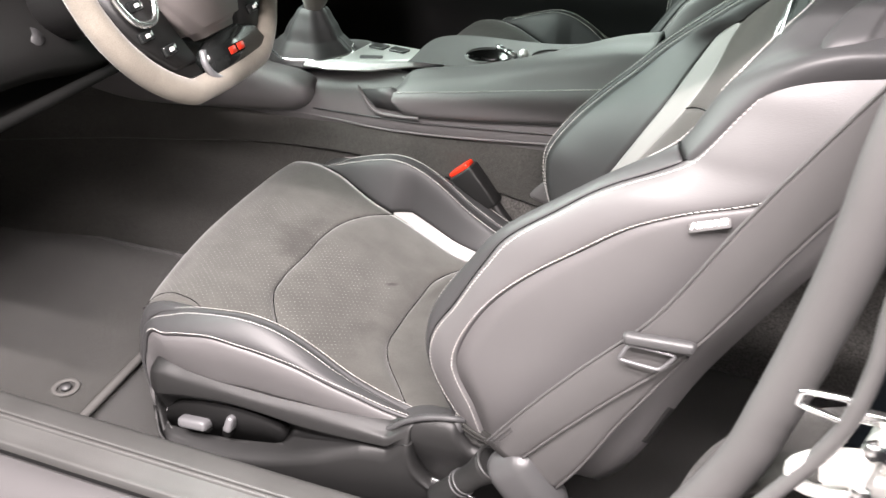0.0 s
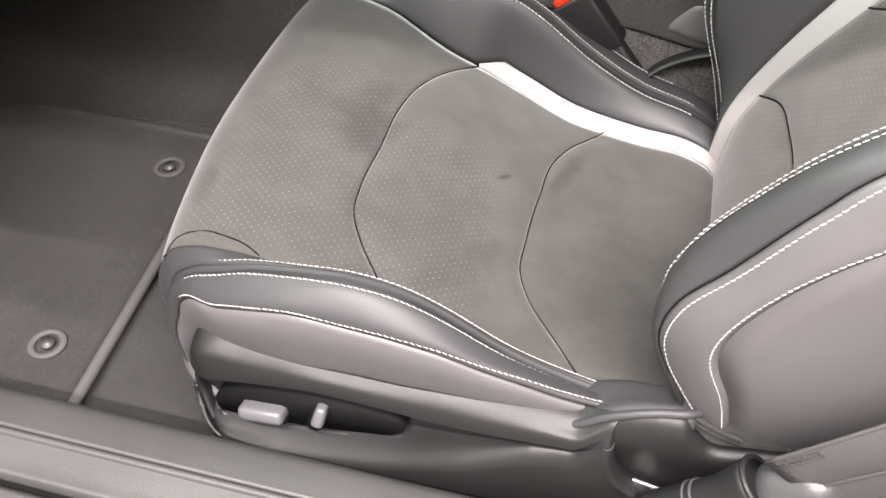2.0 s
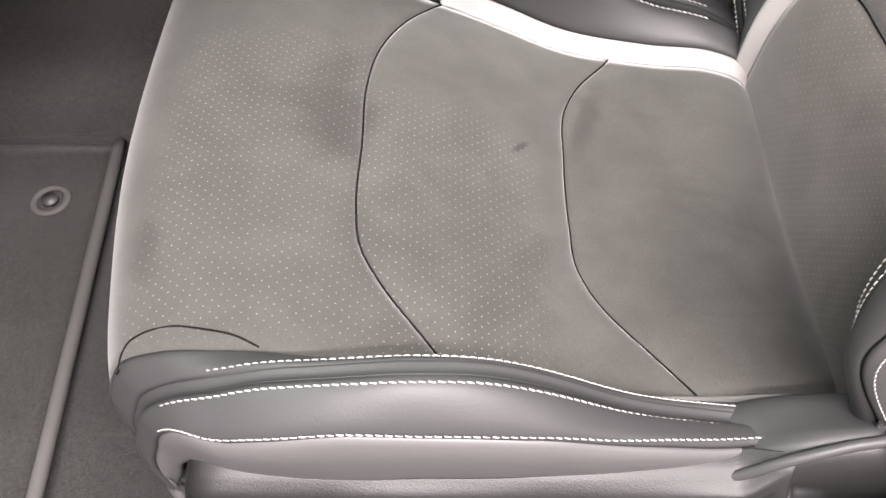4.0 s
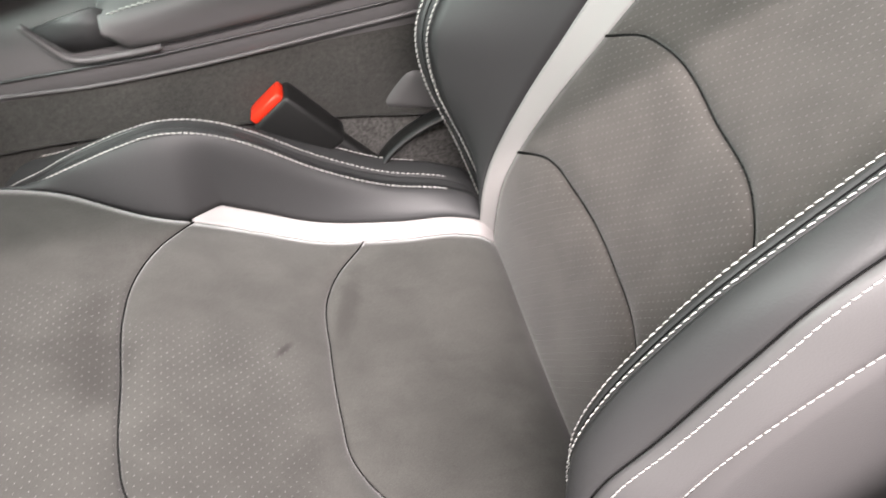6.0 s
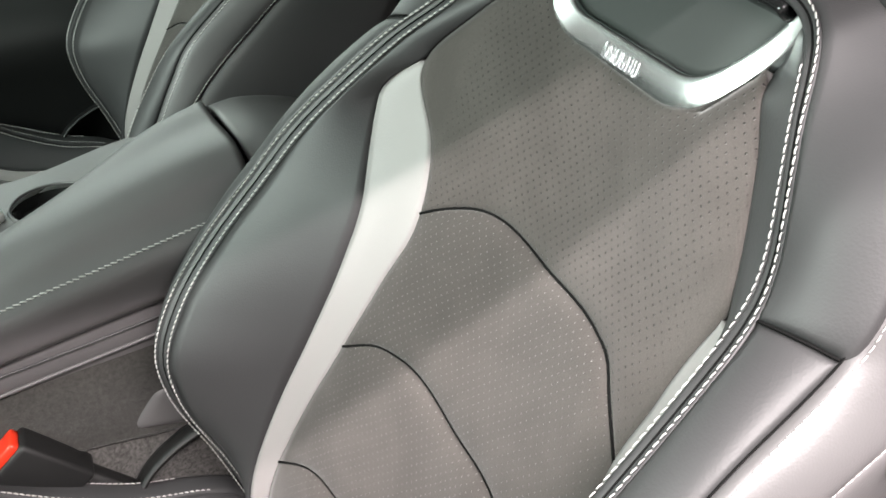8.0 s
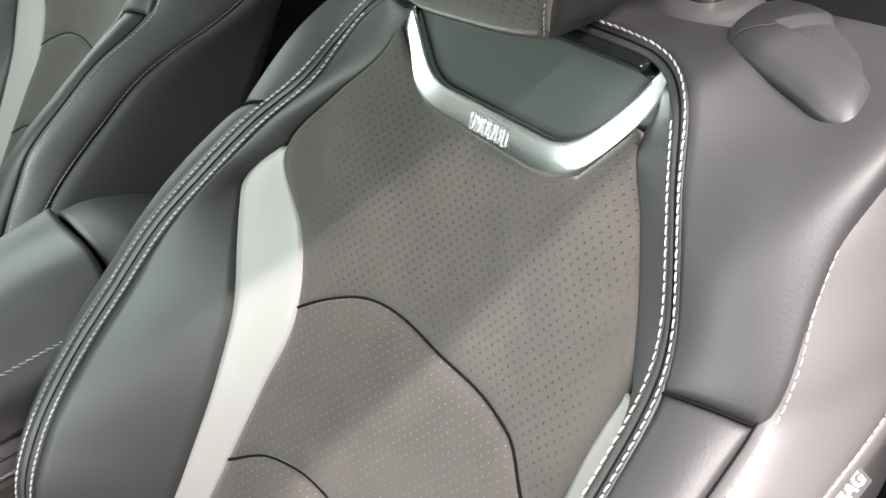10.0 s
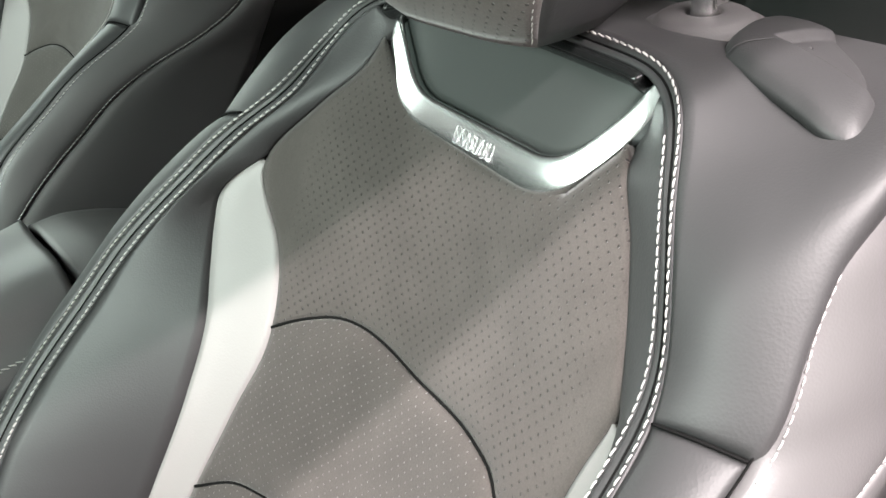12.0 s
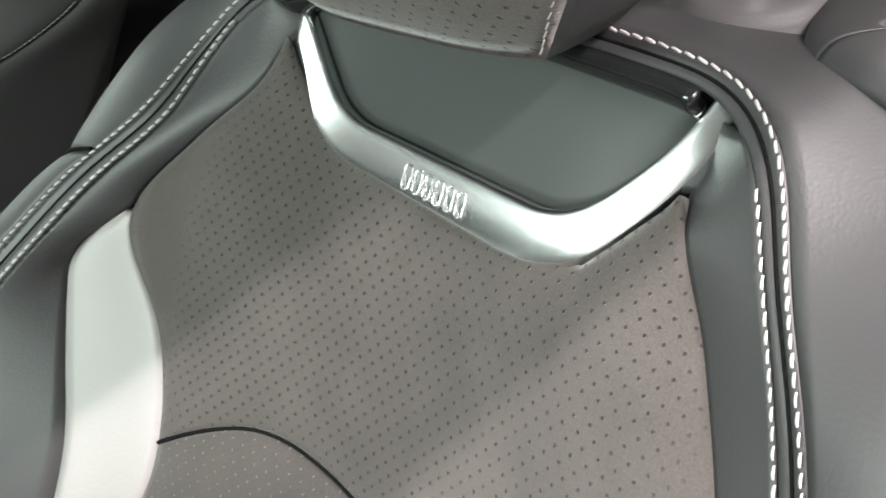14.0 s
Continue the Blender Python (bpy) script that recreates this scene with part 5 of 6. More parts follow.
def centre_console():
    con = thing("centre_console", "grey-black centre console with padded armrest and silver switch panel", "console", (-0.3, 0.43, 0.28))
    body = across([crom(s, 36) for s in (
        [(x, 0.338, 0.59), (x, 0.330, zb - 0.03), (x, 0.332, zb), (x, 0.345, zt - 0.012), (x, 0.362, zt), (x, 0.40, zt + 0.002), (x, 0.43, zt + dz), (x, 0.52, zt + dz), (x, 0.545, zb), (x, 0.548, 0.45)]
        for x, zb, zt, dz in ((-1.15, 0.60, 0.70, 0.005), (-0.85, 0.60, 0.672, 0.005), (-0.6, 0.625, 0.672, 0.005), (-0.45, 0.632, 0.684, 0.005), (-0.36, 0.635, 0.690, -0.08), (-0.2, 0.645, 0.690, -0.09), (-0.08, 0.655, 0.70, -0.09), (0.0, 0.662, 0.70, 0.0), (0.25, 0.67, 0.71, 0.005), (0.45, 0.62, 0.70, 0.005)))], 6).transpose(1, 0, 2)
    skin("console_body", body, SMOOTH, con, 0.006, 1)
    part("lid_gap", tube([(-0.50, 0.329, 0.627), (-0.30, 0.327, 0.628), (-0.1, 0.327, 0.640), (0.1, 0.327, 0.655)], 0.0014, 8), GRAIN, con)
    shape = ((-0.338, 0.660, 0.676, 0.690, 0.39), (-0.315, 0.645, 0.681, 0.704, 0.405), (-0.2, 0.650, 0.697, 0.724, 0.425), (-0.08, 0.662, 0.715, 0.752, 0.46), (0.02, 0.670, 0.730, 0.772, 0.51), (0.085, 0.674, 0.738, 0.778, 0.535))
    lid = across([crom([(x, 0.326, zl - 0.004), (x, 0.317, zl + 0.004), (x, 0.314, zl + 0.4 * (zs - zl)), (x, 0.316, zs - 0.006), (x, 0.321, zs), (x, 0.331, zs + 0.006), (x, 0.355, zt - 0.006), (x, (0.36 + ye) / 2, zt), (x, ye - 0.02, zt - 0.006), (x, ye - 0.004, zs + 0.012), (x, ye, zs), (x, ye, zl)], 60)
        for x, zl, zs, zt, ye in shape], 8).transpose(1, 0, 2)
    arm = skin("armrest_lid", lid, SMOOTH, con, 0.008, 1, "padded grey-black armrest lid")
    NL = normals(lid)
    zs_at = np.interp(lid[:, 0, 0], [e[0] for e in shape], [e[2] for e in shape])
    def at_height(grid, k):
        f = np.interp(zs_at[k] + 0.002, lid[k, :24, 2], np.arange(24))
        a = int(f)
        return grid[k, a] * (1 - f + a) + grid[k, a + 1] * (f - a)

    rim_line = np.array([at_height(lid, k) for k in range(len(lid))])
    rim_norm = np.array([at_height(NL, k) for k in range(len(lid))])
    part("lid_seam", tube(rim_line[2:-2] - np.array([0, 0.0005, 0.004]), 0.0014, 6), SEAM, arm)
    stitches("stitching", rim_line[2:-2] + rim_norm[2:-2] * 0.001, rim_norm[2:-2], arm, length=0.0058, gap=0.0002, r=0.0008, slant=0.7)
    back_line, back_norm = lid[2:-14, 46], NL[2:-14, 46]
    stitches("stitching", back_line + back_norm * 0.0006, back_norm, arm, length=0.0052, gap=0.001, r=0.0007)
    rear = across([crom([(x, 0.33, 0.67), (x, 0.325, zs), (x, 0.345, zs + 0.03), (x, 0.38, zt), (x, 0.43, zt + 0.004), (x, 0.48, zt), (x, 0.52, zs + 0.03), (x, 0.535, zs), (x, 0.53, 0.67)], 30)
        for x, zs, zt in ((0.092, 0.732, 0.774), (0.13, 0.735, 0.772), (0.19, 0.72, 0.755), (0.26, 0.69, 0.72))], 6).transpose(1, 0, 2)
    skin("armrest_tail", rear, SMOOTH, con, 0.008, 1)
    knee = across([crom([(x, 0.345, zl - 0.004), (x, 0.318 + e, zl), (x, 0.306 + e, zl + 0.25 * (zt - zl)), (x, 0.308 + e, zt - 0.25 * (zt - zl)), (x, 0.322 + 0.8 * e, zt - 0.003), (x, 0.35, zt + 0.004)], 24) for x, zl, zt, e in ((-1.25, 0.57, 0.74, 0), (-1.0, 0.585, 0.73, 0), (-0.80, 0.598, 0.715, 0), (-0.65, 0.610, 0.700, 0), (-0.57, 0.618, 0.691, 0.0), (-0.535, 0.624, 0.687, 0.002), (-0.515, 0.632, 0.682, 0.008), (-0.504, 0.641, 0.676, 0.018), (-0.499, 0.650, 0.669, 0.030))], 6).transpose(1, 0, 2)
    skin("knee_pad", knee, SMOOTH, con, 0.006, 1, "padded grey knee rest")
    for dz, r in ((0.0, 0.0022),):
        part("side_crease", tube(crom([(-0.58, 0.331, 0.615 + dz), (-0.45, 0.329, 0.611 + dz), (-0.37, 0.327, 0.607 + dz), (-0.30, 0.325, 0.609 + dz), (-0.1, 0.326, 0.622 + dz), (0.1, 0.327, 0.638 + dz)], 30), r, 8), SMOOTH, con)
    # flat darker plate in place of the nook's hollow, its shade as colour
    part("nook_shade", prism([(-0.400, 0.3265, 0.676), (-0.374, 0.3265, 0.646), (-0.318, 0.3265, 0.645), (-0.314, 0.3265, 0.672), (-0.340, 0.3265, 0.688)], 0.006, (0, 1, 0), 0.002), GRAIN, con)
    part("nook_edge", tube(crom([(-0.408, 0.328, 0.682), (-0.398, 0.325, 0.670), (-0.376, 0.323, 0.643), (-0.33, 0.322, 0.638), (-0.29, 0.321, 0.640)], 24), 0.0034, 8), SMOOTH, con)
    part("tunnel_cap", rounded_box(0.12, 0.034, 0.056, 0.016, 5, at=(-0.030, 0.325, 0.536), turn=pose(0, 0, 0, 0, 16, 0), taper=0.62), SMOOTH, con)
    # tray with two round wells
    bm = bmesh.new()
    outline = crom([(-0.335, 0.385, 0.715), (-0.33, 0.53, 0.715), (-0.10, 0.545, 0.722), (0.02, 0.545, 0.735), (0.03, 0.46, 0.735), (-0.10, 0.405, 0.722), (-0.335, 0.385, 0.715)], 60)[:-1]
    wells = [(-0.208, 0.452, 0.0405), (-0.092, 0.468, 0.0415)]
    loops = [[bm.verts.new(Vector(p)) for p in outline]]
    for x, y, r in wells:
        loops.append([bm.verts.new(Vector((x + r * math.cos(a), y + r * math.sin(a), 0.7175 + 0.03 * (x + 0.25)))) for a in np.linspace(0, 2 * math.pi, 32, endpoint=False)])
    es = [bm.edges.new((l[k], l[(k + 1) % len(l)])) for l in loops for k in range(len(l))]
    bmesh.ops.triangle_fill(bm, use_beauty=True, edges=es)
    bmesh.ops.recalc_face_normals(bm, faces=bm.faces)
    tray = part("cup_tray", bm, SMOOTH, con)
    for x, y, r in wells:
        ring = [(x + r * math.cos(a), y + r * math.sin(a), 0.7185 + 0.03 * (x + 0.25)) for a in np.linspace(0, 2 * math.pi, 32, endpoint=False)]
        part("cup_rim", tube(ring, 0.0018, 8, closed=True), SMOOTH, tray)
        wall = np.array([[(x + r * k * math.cos(a), y + r * k * math.sin(a), z) for a in np.linspace(0, 2 * math.pi, 33)] for k, z in ((1.0, 0.716), (0.97, 0.68), (0.93, 0.640), (0.5, 0.636), (0.01, 0.636))])
        skin("cup_well", wall, GLOSS, tray, 0.002, -1)
    lie = lambda x: 0.701 + 0.03 * (x + 0.375)
    panel = part("switch_panel", prism([(x, y, lie(x)) for x, y in ((-0.525, 0.346), (-0.520, 0.366), (-0.470, 0.385), (-0.455, 0.480), (-0.42, 0.488), (-0.300, 0.462), (-0.275, 0.440), (-0.276, 0.404), (-0.33, 0.390), (-0.393, 0.350), (-0.47, 0.338))], 0.007, (0, 0, 1), 0.003), SILVER, con, "bright silver switch panel")
    for x, y, w, d in ((-0.425, 0.462, 0.034, 0.022), (-0.380, 0.452, 0.036, 0.020), (-0.312, 0.433, 0.028, 0.018)):
        part("switch", rounded_box(w, d, 0.006, 0.002, 2, at=(x, y, lie(x) + 0.008), turn=pose(0, 0, 0, 0, 0, -14)), GRAIN, panel)
    part("switch", rounded_box(0.042, 0.012, 0.004, 0.0015, 2, at=(-0.415, 0.405, lie(-0.415) + 0.008), turn=pose(0, 0, 0, 0, 0, 14)), KNOB, panel)
    folds = []
    for k, (r, z) in enumerate(((0.074, 0.690), (0.068, 0.702), (0.052, 0.722), (0.046, 0.728), (0.038, 0.748), (0.030, 0.762), (0.024, 0.775), (0.018, 0.782))):
        a = np.linspace(0, 2 * math.pi, 61)
        ripple = 1 + 0.05 * np.cos(7 * a + 0.5 * k) * (r < 0.07)
        folds.append(np.stack([-0.548 + 0.012 * k / 7 + 1.15 * r * ripple * np.cos(a), 0.425 + r * ripple * np.sin(a), z + 0 * a], 1))
    boot = skin("shift_boot", across(folds, 3).transpose(1, 0, 2), LEATHER, con, 0.002, 1, "folded leather shift boot")
    part("boot_ring", tube(folds[1][:-1], 0.004, 8, closed=True), CHROME, boot)
    part("shift_lever", tube([(-0.545, 0.425, 0.75), (-0.538, 0.424, 0.78), (-0.53, 0.42, 0.80)], [0.014, 0.013, 0.015], 14), STEEL, boot)
    knob = part("shift_knob", tube(crom([(-0.537, 0.424, 0.772), (-0.532, 0.421, 0.79), (-0.527, 0.42, 0.812), (-0.523, 0.42, 0.830), (-0.520, 0.42, 0.840)], 17), [0.014, 0.015, 0.0165, 0.018, 0.0195, 0.021, 0.0225, 0.024, 0.025, 0.0258, 0.0262, 0.0262, 0.0258, 0.025, 0.0235, 0.021, 0.016], 24), KNOB_SUEDE, con, "grey suede shift knob")
    part("knob_cap", disc(0.015, 0.004, 18, (-0.519, 0.42, 0.838)), RED, knob, "red cap")
    return con


centre_console()
cap = tagged(part("bottle_cap", disc(0.008, 0.012, 20, (-0.146, 0.462, 0.7265), bevel=0.002), LABEL), "small white cap standing between the cup wells", "bottle cap")


def metal_plug():
    """A small turned plug lying across the rim of the front well."""
    plug = thing("metal_plug", "small bright metal plug lying across the well", "plug", (-0.172, 0.462, 0.720))
    a, b = Vector((-0.196, 0.478, 0.7262)), Vector((-0.156, 0.446, 0.7262))
    at = lambda f: tuple(a.lerp(b, f))
    part("shank", tube([at(0), at(0.5), at(1)], 0.0052, 16), STEEL, plug)
    part("head", tube([at(-0.10), at(-0.06), at(0.10), at(0.14)], [0.004, 0.0062, 0.0062, 0.005], 18), CHROME, plug)
    part("collar", tube([at(0.52), at(0.55), at(0.66), at(0.69)], [0.005, 0.0062, 0.0062, 0.005], 18), GLOSS, plug)
    return plug


metal_plug()


def steering_wheel():
    wheel = thing("steering_wheel", "flat-bottomed grey suede steering wheel with black hub and silver trim", "steering wheel", (-0.50, 0.0, 0.95))
    C = Vector((-0.515, 0.018, 0.966))
    lean = pose(0, 0, 0, 0, -22, 0)
    turn = Matrix.Translation(C) @ lean
    fore = lean @ Vector((1, 0, 0))

    def at(y, z, x=0.0):
        return tuple(turn @ Vector((x, y, z)))

    def plate(name, outline, x, depth, material, parent, label="", bevel=0.004):
        return part(name, prism([at(y, z, x) for y, z in outline], depth, fore, bevel, 3), material, parent, label)

    rim = []
    for a in np.linspace(0, 2 * math.pi, 120, endpoint=False):
        y, z = 0.187 * math.sin(a), 0.187 * math.cos(a)
        rim.append(at(y, max(z, -0.164 - 0.008 * math.cos(y * 12))))
    ring = part("rim", tube(np.array(rim), 0.0175, 16, closed=True), WHEEL, wheel, "grey suede rim")
    inner = np.array([at(0.90 * (Vector(p) - C).dot(Vector((0, 1, 0))), 0.90 * (lean.inverted() @ (Vector(p) - C)).z, -0.004) for p in rim])
    part("rim_seam", tube(inner, 0.0016, 6, closed=True), SEAM, ring)
    hub = plate("hub", [(-0.098, 0.055), (0.098, 0.055), (0.094, -0.045), (0.052, -0.112), (-0.042, -0.112), (-0.090, -0.045)], -0.02, 0.050, PALED_HUB, wheel, "grey padded hub", 0.014)
    part("hub_mark", rounded_box(0.003, 0.045, 0.016, 0.001, 2, at=at(0, 0.01, 0.032), turn=lean), CHROME, hub)
    for s in (-1, 1):
        sp = plate("spoke", [(s * 0.085, 0.035), (s * 0.178, 0.02), (s * 0.178, -0.035), (s * 0.146, -0.085), (s * 0.10, -0.133), (s * 0.052, -0.136), (s * 0.075, -0.06)], -0.012, 0.022, PLASTIC, wheel)
        loop = [at(s * y, z, 0.020) for y, z in ((0.100, 0.025), (0.150, 0.022), (0.153, -0.04), (0.142, -0.058), (0.108, -0.064), (0.096, -0.045))]
        part("spoke_trim", tube(crom(loop + loop[:1], 40)[:-1], 0.0048, 8, closed=True), CHROME, sp, "silver spoke trim")
        for y, z in ((0.122, -0.005), (0.122, -0.040), (0.128, -0.078), (0.100, -0.105)):
            part("button", rounded_box(0.008, 0.026, 0.014, 0.003, 2, at=at(s * y, z, 0.012), turn=lean), GLOSS, sp)
            part("button_mark", rounded_box(0.002, 0.008, 0.005, 0.0005, 1, at=at(s * y, z, 0.0165), turn=lean), LABEL, sp)
    low = plate("lower_spoke", [(0.040, -0.112), (0.088, -0.126), (0.104, -0.158), (0.02, -0.174), (-0.040, -0.172), (-0.050, -0.132), (-0.02, -0.118)], -0.006, 0.020, GLOSS, wheel, "gloss black lower spoke")
    part("badge", rounded_box(0.004, 0.040, 0.014, 0.002, 2, at=at(0.020, -0.143, 0.015), turn=lean @ pose(0, 0, 0, -4, 0, 0)), SEAM, low)
    for y in (0.010, 0.030):
        part("badge_shape", rounded_box(0.003, 0.015, 0.010, 0.001, 1, at=at(y, -0.143, 0.018), turn=lean), RED, low, "small red badge shape")
    part("lower_trim", tube(crom([at(-0.045, -0.125, 0.014), at(-0.052, -0.142, 0.014), at(-0.045, -0.160, 0.013), at(-0.03, -0.170, 0.012)], 14), 0.005, 8), KNOB, low, "silver edge trim")
    part("paddle", rounded_box(0.006, 0.05, 0.08, 0.003, 2, at=at(0.125, 0.03, -0.035), turn=lean), CHROME, wheel)
    part("column", tube([tuple(C), (-0.62, 0.02, 0.925), (-0.80, 0.02, 0.85)], [0.045, 0.055, 0.055], 18), PLASTIC, wheel)
    return wheel


steering_wheel()

sheet("dashboard", [[(-0.715, y, zb - 0.012), (-0.700, y, zb), (-0.71, y, zb + 0.03), (-0.74, y, 0.88), (-0.77, y, 0.95), (-0.95, y, 1.02), (-1.5, y, 1.0)] for y, zb in ((-0.34, 0.832), (-0.10, 0.818), (0.04, 0.790), (0.3, 0.770), (0.6, 0.770), (1.2, 0.770))], DASH, "black plastic dashboard front", out=-1)
sheet("knee_panel", [[(-0.70, y, 0.765), (-0.76, y, 0.752), (-0.95, y, 0.75), (-1.2, y, 0.74), (-1.5, y, 0.72)] for y in (-0.34, 0.0, 0.30)], DASH, "black knee panel under the dashboard")
tagged(part("dash_ledge", tube([(-0.700, y, 0.768 + 0.02 * (y > 0.25)) for y in np.linspace(-0.33, 0.30, 20)], 0.009, 10), DASH), "rounded lower edge of the dashboard", "dash trim", kind="structure")
knob_d = tagged(part("dash_knob", disc(0.021, 0.014, 28, (-0.722, -0.057, 0.850), pose(0, 0, 0, 0, 48, 0), bevel=0.004), RUBBER), "round grey knob on the dark dashboard", "knob")
part("knob_face", disc(0.015, 0.004, 24, (-0.7155, -0.057, 0.856), pose(0, 0, 0, 0, 48, 0), bevel=0.001), GRAIN, knob_d)
# panel added out of view to keep side light off the footwell
slab("kick_panel", 0.8, 0.03, 0.75, (-1.40, -0.335, 0.66), PLASTIC, "dark kick panel beside the footwell, set out of view to shade it")
slab("toe_board", 0.03, 1.6, 0.7, (-1.75, 0.42, 0.7), CARPET, "carpeted toe board")


def seat_belt():
    belt = thing("seat_belt", "grey seat belt with a latch plate hanging beside the seat", "seat belt", (0.07, -0.28, 0.30))

    def strap(name, pts, widths):
        line = crom(pts, 60)
        line[:, 0] -= 0.009 + 0.035 * np.clip(line[:, 2] - 0.50, 0, 0.4)
        t = np.gradient(line, axis=0)
        t /= np.linalg.norm(t, axis=1, keepdims=True)
        side = np.cross(t, (0.1, -1, 0.25))
        side /= np.linalg.norm(side, axis=1, keepdims=True)
        w = np.interp(np.linspace(0, 1, 60), np.linspace(0, 1, len(widths)), widths)[:, None]
        P = np.stack([line + side * w * f + np.array([0, -0.003, 0]) * (1 - f * f) for f in np.linspace(-1, 1, 11)], 1)
        skin(name, P, WEB, belt, 0.0025, -1)
        for f in (0, -1):
            part("webbing_edge", tube(P[:, f], 0.0017, 6), WEB, belt)

    strap("webbing", [(0.064, -0.275, 0.519), (0.105, -0.283, 0.578), (0.17, -0.288, 0.66), (0.236, -0.292, 0.738), (0.31, -0.30, 0.866), (0.40, -0.315, 1.02), (0.48, -0.33, 1.15)], [0.020, 0.022, 0.023, 0.024, 0.024, 0.024, 0.024])
    strap("lap_webbing", [(0.108, -0.274, 0.500), (0.132, -0.279, 0.540), (0.180, -0.283, 0.632), (0.240, -0.287, 0.730)], [0.026, 0.025, 0.024, 0.020])
    bar = part("latch_plate", rounded_box(0.068, 0.012, 0.013, 0.005, 4, at=(0.213, -0.300, 0.738), turn=pose(0, 0, 0, 0, -3, 0)), GRAIN, belt, "grey latch plate bar")
    frame_path = [(0.186, -0.301, 0.730), (0.231, -0.301, 0.728), (0.217, -0.301, 0.707), (0.177, -0.301, 0.710)]
    part("tongue", tube(bent_loop(frame_path, 6), 0.0019, 8, closed=True), KNOB, bar, "steel tongue frame")
    # the sewn end of the webbing, with rows of zigzag thread
    ax, up = np.array([0.58, -0.09, 0.81]), np.array([0.81, 0.0, -0.58])
    for k in range(10):
        zig = [np.array([0.059, -0.2784, 0.524]) + ax * (0.0024 * i) + up * (-0.019 + 0.0042 * k + 0.0013 * (-1) ** i) for i in range(18)]
        part("zigzag_seam", tube(np.array(zig), 0.0007, 5), WEB, belt)
    return belt


def bent_loop(pts, n):
    """A closed loop of straight runs with softened corners."""
    p = [np.array(q, float) for q in pts]
    out = []
    for a, b, c in zip(p[-1:] + p[:-1], p, p[1:] + p[:1]):
        for t in np.linspace(0, 1, n):
            out.append((1 - t) ** 2 * (b + 0.18 * (a - b)) + 2 * t * (1 - t) * b + t * t * (b + 0.18 * (c - b)))
    return np.array(out)


seat_belt()


def belt_buckle():
    bk = thing("belt_buckle", "black seat belt buckle with a red release button", "belt buckle", (-0.14, 0.30, 0.42))
    d = Vector((-0.62, 0.05, 0.74)).normalized()
    top = Vector((-0.206, 0.306, 0.566))
    turn = d.to_track_quat("Z", "Y").to_matrix().to_4x4()
    body = part("housing", rounded_box(0.032, 0.050, 0.082, 0.005, 3, at=top - d * 0.045, turn=turn, taper=1.06), PLASTIC, bk)
    part("housing_ridge", rounded_box(0.004, 0.004, 0.070, 0.001, 1, at=top - d * 0.045 + turn.to_3x3() @ Vector((0.016, -0.022, 0)), turn=turn), GRAIN, body)
    part("button", rounded_box(0.026, 0.043, 0.010, 0.003, 2, at=top - d * 0.001, turn=turn), RED, bk, "bright red release button")
    part("stalk", rounded_box(0.022, 0.040, 0.12, 0.006, 2, at=top - d * 0.135, turn=turn), PLASTIC, bk)
    part("anchor_cover", tube(crom([tuple(top - d * 0.18), (-0.085, 0.29, 0.42), (-0.06, 0.28, 0.36)], 12), 0.013, 10, flat=0.6), PLASTIC, bk)
    return bk


belt_buckle()

# pillar side of the door opening
seal = np.array(crom([(0.02, -0.338, 0.386), (0.13, -0.350, 0.43), (0.22, -0.372, 0.53), (0.274, -0.380, 0.63), (0.300, -0.380, 0.69), (0.317, -0.380, 0.76), (0.334, -0.380, 0.845), (0.346, -0.380, 0.925), (0.352, -0.380, 1.0), (0.38, -0.36, 1.12), (0.44, -0.29, 1.25)], 90)) + np.array([0.002, 0.0, 0.003])
tagged(part("door_seal", tube(seal, 0.021, 16, flat=0.75, up=(0, 1, 0)), RUBBER), "thick grey rubber door seal", "door seal", kind="structure")
sheet("door_jamb", [[(0.28, y, 0.36), (0.35, y, 0.60), (0.385, y, 0.80), (0.41, y, 1.0), (0.48, y, 1.2)] for y in (-0.385, -0.42, -0.47, -0.60)], PAINT, "glossy black painted door jamb", out=-1)
edge = crom([(0.40, -0.462, 1.15), (0.388, -0.462, 1.0), (0.385, -0.462, 0.923), (0.386, -0.462, 0.875), (0.380, -0.462, 0.824), (0.368, -0.462, 0.789), (0.340, -0.462, 0.732), (0.27, -0.462, 0.62), (0.2, -0.46, 0.53)], 60) + np.array([-0.021, 0.0, 0.003])
tagged(part("jamb_edge", tube(edge, 0.0065, 10), RUBBER), "thin grey outer lip of the jamb", "door seal", kind="structure")
sheet("pillar_trim", [[(0.40, -0.37, 0.36), (0.44, -0.375, 0.7), (0.46, -0.36, 1.0), (0.52, -0.30, 1.22)], [(0.60, -0.36, 0.36), (0.62, -0.36, 0.7), (0.64, -0.34, 1.0), (0.68, -0.28, 1.22)], [(0.95, -0.36, 0.36), (0.95, -0.36, 0.7), (0.95, -0.34, 1.0), (0.95, -0.28, 1.22)]], PLASTIC, "dark plastic pillar trim")
sheet("quarter_carpet", [[(x, -0.375, z), (x + 0.002, -0.33, z), (x + 0.015, -0.275, z), (x + 0.06, -0.243, z - 0.005), (x + 0.11, -0.232, z - 0.03), (x + 0.16, -0.22, z - 0.20)] for x, z in ((0.205, 0.27), (0.225, 0.40), (0.235, 0.47), (0.248, 0.535), (0.268, 0.60), (0.305, 0.645), (0.37, 0.675), (0.50, 0.69))], MAT, "grey carpeted hump behind the door opening", out=-1, n=30)
ZINC = surface("pale_zinc", (0.86, 0.85, 0.82), 0.42, metal=0.55, grain=300, bump=0.08, vary=0.08)


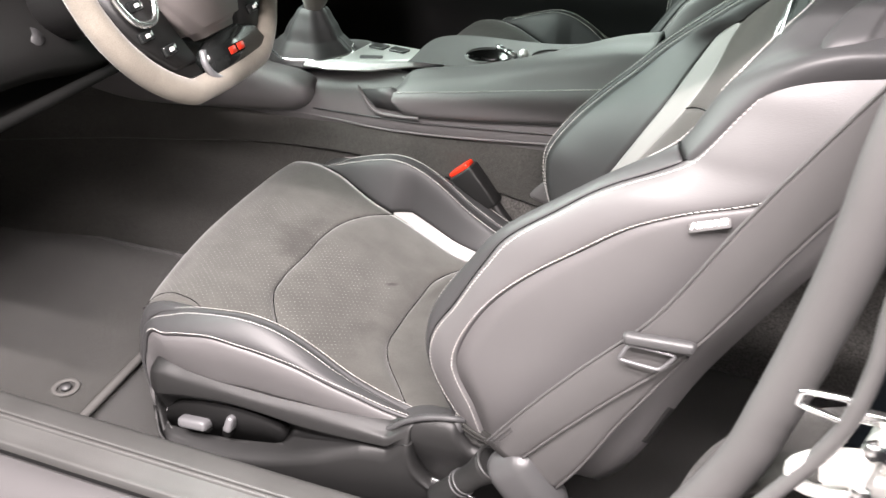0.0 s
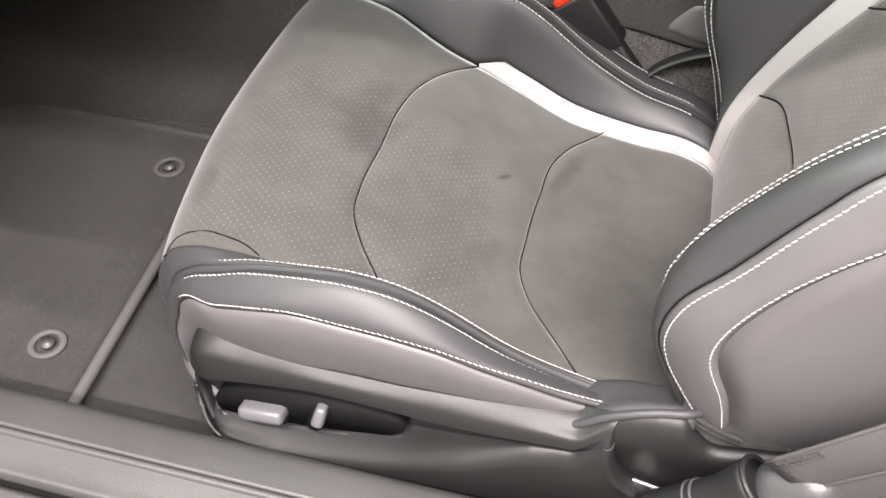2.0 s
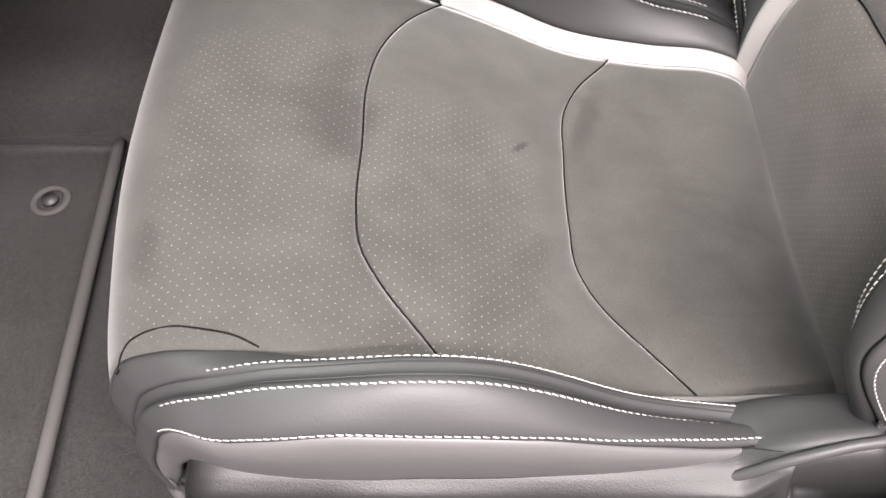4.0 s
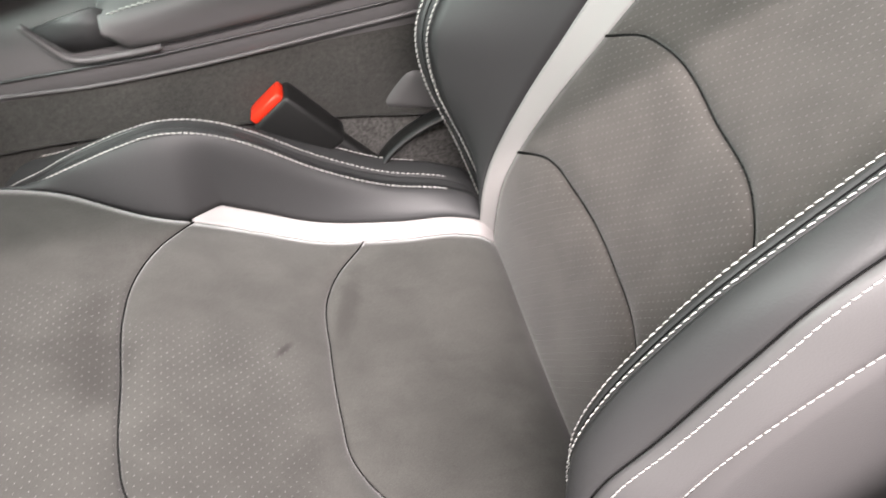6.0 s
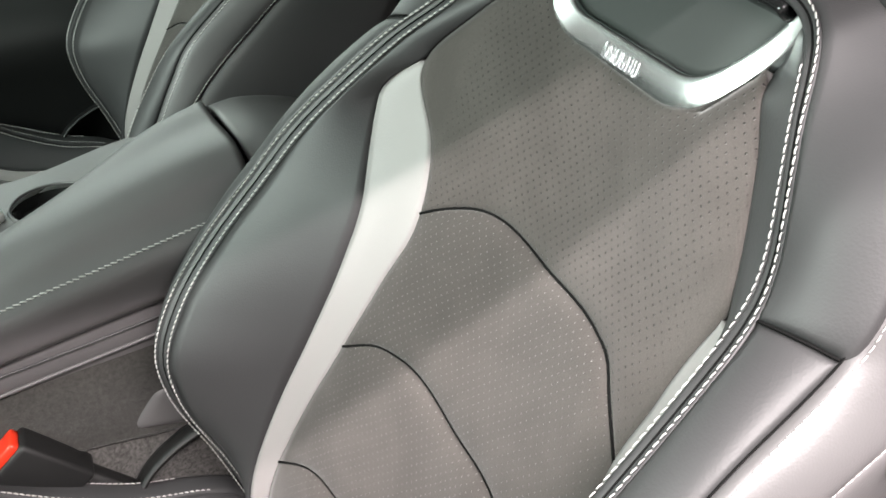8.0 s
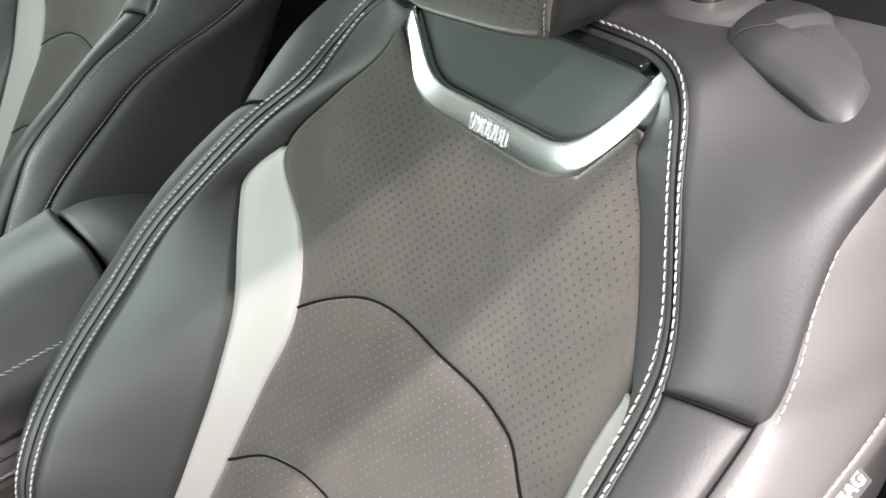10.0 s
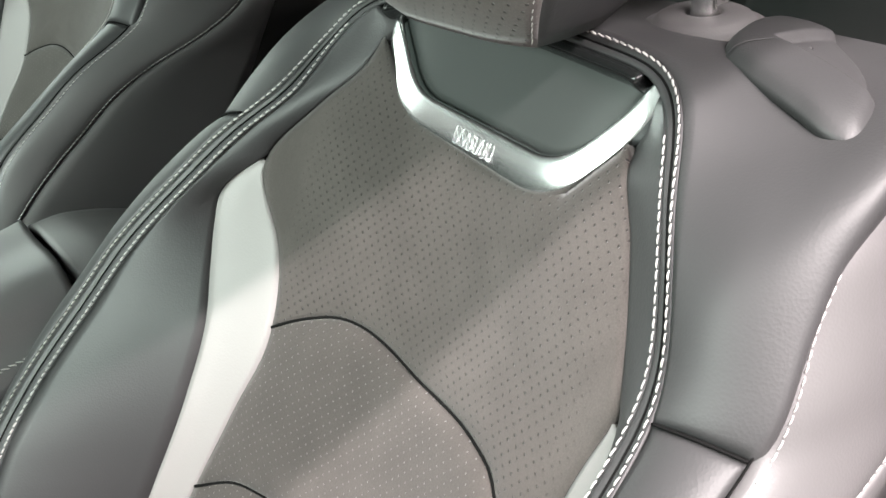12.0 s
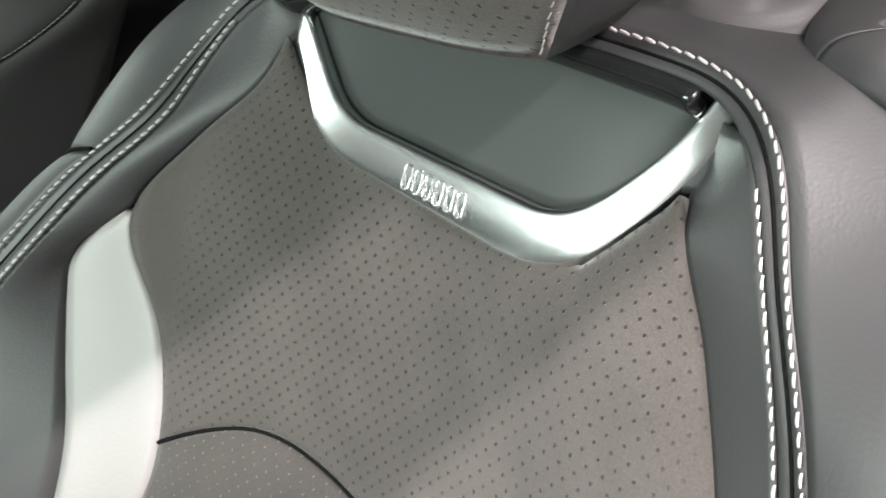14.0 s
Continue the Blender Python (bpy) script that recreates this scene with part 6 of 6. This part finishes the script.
def door_striker():
    st = thing("door_striker", "bright zinc door striker bolted to the glossy jamb", "door striker", (0.38, -0.46, 0.77))
    part("loop", tube(crom([(0.41, -0.46, 0.795), (0.385, -0.46, 0.792), (0.362, -0.46, 0.781), (0.354, -0.46, 0.772), (0.357, -0.46, 0.758), (0.37, -0.46, 0.752), (0.392, -0.46, 0.757), (0.41, -0.46, 0.76)], 30), 0.0055, 10), ZINC, st)
    part("plate", rounded_box(0.016, 0.030, 0.060, 0.003, 2, at=(0.404, -0.462, 0.797), turn=pose(0, 0, 0, 0, 10, 0)), ZINC, st)
    part("pin", disc(0.010, 0.034, 16, (0.388, -0.463, 0.778), pose(0, 0, 0, 0, 80, 0), bevel=0.002), ZINC, st)
    for z in (0.777, 0.817):
        part("bolt", disc(0.007, 0.008, 6, (0.398, -0.478, z), pose(0, 0, 0, 90, 0, 0)), STEEL, st)
    st.location += Vector((-0.022, 0.0, 0.003))
    return st


door_striker()
hook = tagged(part("wire_hook", tube(bent_loop([(0.348, -0.461, 0.841), (0.379, -0.461, 0.842), (0.380, -0.461, 0.821), (0.346, -0.461, 0.829)], 6), 0.0026, 8, closed=True), CHROME), "small bright wire loop on the jamb", "wire hook")
hook.location += Vector((-0.022, 0.0, 0.003))
part("hook_foot", rounded_box(0.03, 0.008, 0.010, 0.002, 2, at=(0.395, -0.461, 0.831)), STEEL, hook)

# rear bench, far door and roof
bench = thing("rear_seat", "leather rear bench seat with two hollows, cabin shade in its colour", "rear seat", (0.8, 0.43, 0.30))
for y0, y1 in ((-0.27, 0.41), (0.45, 1.13)):
    ys = np.linspace(y0, y1, 7)
    dip = [0, 0.012, 0.022, 0.026, 0.022, 0.012, 0]
    sheet("bench_cushion", [[(0.62, y, 0.30), (0.60 - d, y, 0.46), (0.66, y, 0.56 - d), (0.95, y, 0.50 - d), (1.02, y, 0.50 - d)] for y, d in zip(ys, dip)], SHADED_BENCH, "", out=-1, parent=bench)
    sheet("bench_backrest", [[(0.99, y, 0.50), (1.03 + d, y, 0.60), (1.2 + d, y, 0.95), (1.27, y, 1.02), (1.36, y, 1.0)] for y, d in zip(ys, dip)], SHADED_BENCH, "", out=-1, parent=bench)
sheet("bench_console", [[(0.62, y, 0.30), (0.62, y, 0.57), (0.95, y, 0.56), (1.1, y, 0.75), (1.25, y, 1.0)] for y in (0.405, 0.43, 0.455)], PLASTIC, "", out=-1, parent=bench)
sheet("far_door", [[(x, 1.24, 0.30), (x, 1.22, 0.55), (x, 1.19, 0.66), (x, 1.24, 0.74), (x, 1.23, 0.92), (x, 1.28, 0.97)] for x in (-1.4, -0.8, -0.2, 0.5, 0.9)], PLASTIC, "black passenger door panel", out=1)
# roof out of view: edge set by its shadow, rear lengthened to block light
sheet("roof", [[(x, -0.351 + e, 1.366), (x, -0.26, 1.39), (x, 0.1, 1.415), (x, 0.43, 1.42), (x, 0.8, 1.415), (x, 1.15, 1.39), (x, 1.22, 1.366)] for x, e in ((-0.62, 0.03), (-0.2, 0.0), (0.3, 0.0), (0.7, 0.03), (1.1, 0.1), (1.6, 0.16), (2.0, 0.2))], HEADLINER, "unseen car roof with grey cloth headliner, run on rearward to block light", thick=0.03)

# the unseen garage round the car, added to close it and bounce light
slab("ground", 14, 12, 0.1, (0, 0, -0.05), CONCRETE, "unseen grey concrete garage floor, toned for bounce light")
slab("ceiling", 14, 12, 0.1, (0, 0, 3.45), PLASTER, "unseen garage ceiling, greyed to cut bounce light")
for nm, sx, sy, at in (("wall_north", 14, 0.2, (0, 6, 1.7)), ("wall_south", 14, 0.2, (0, -6, 1.7)), ("wall_east", 0.2, 12, (7, 0, 1.7)), ("wall_west", 0.2, 12, (-7, 0, 1.7))):
    slab(nm, sx, sy, 3.4, at, WALL, "unseen garage wall, paled to bounce light into the car")
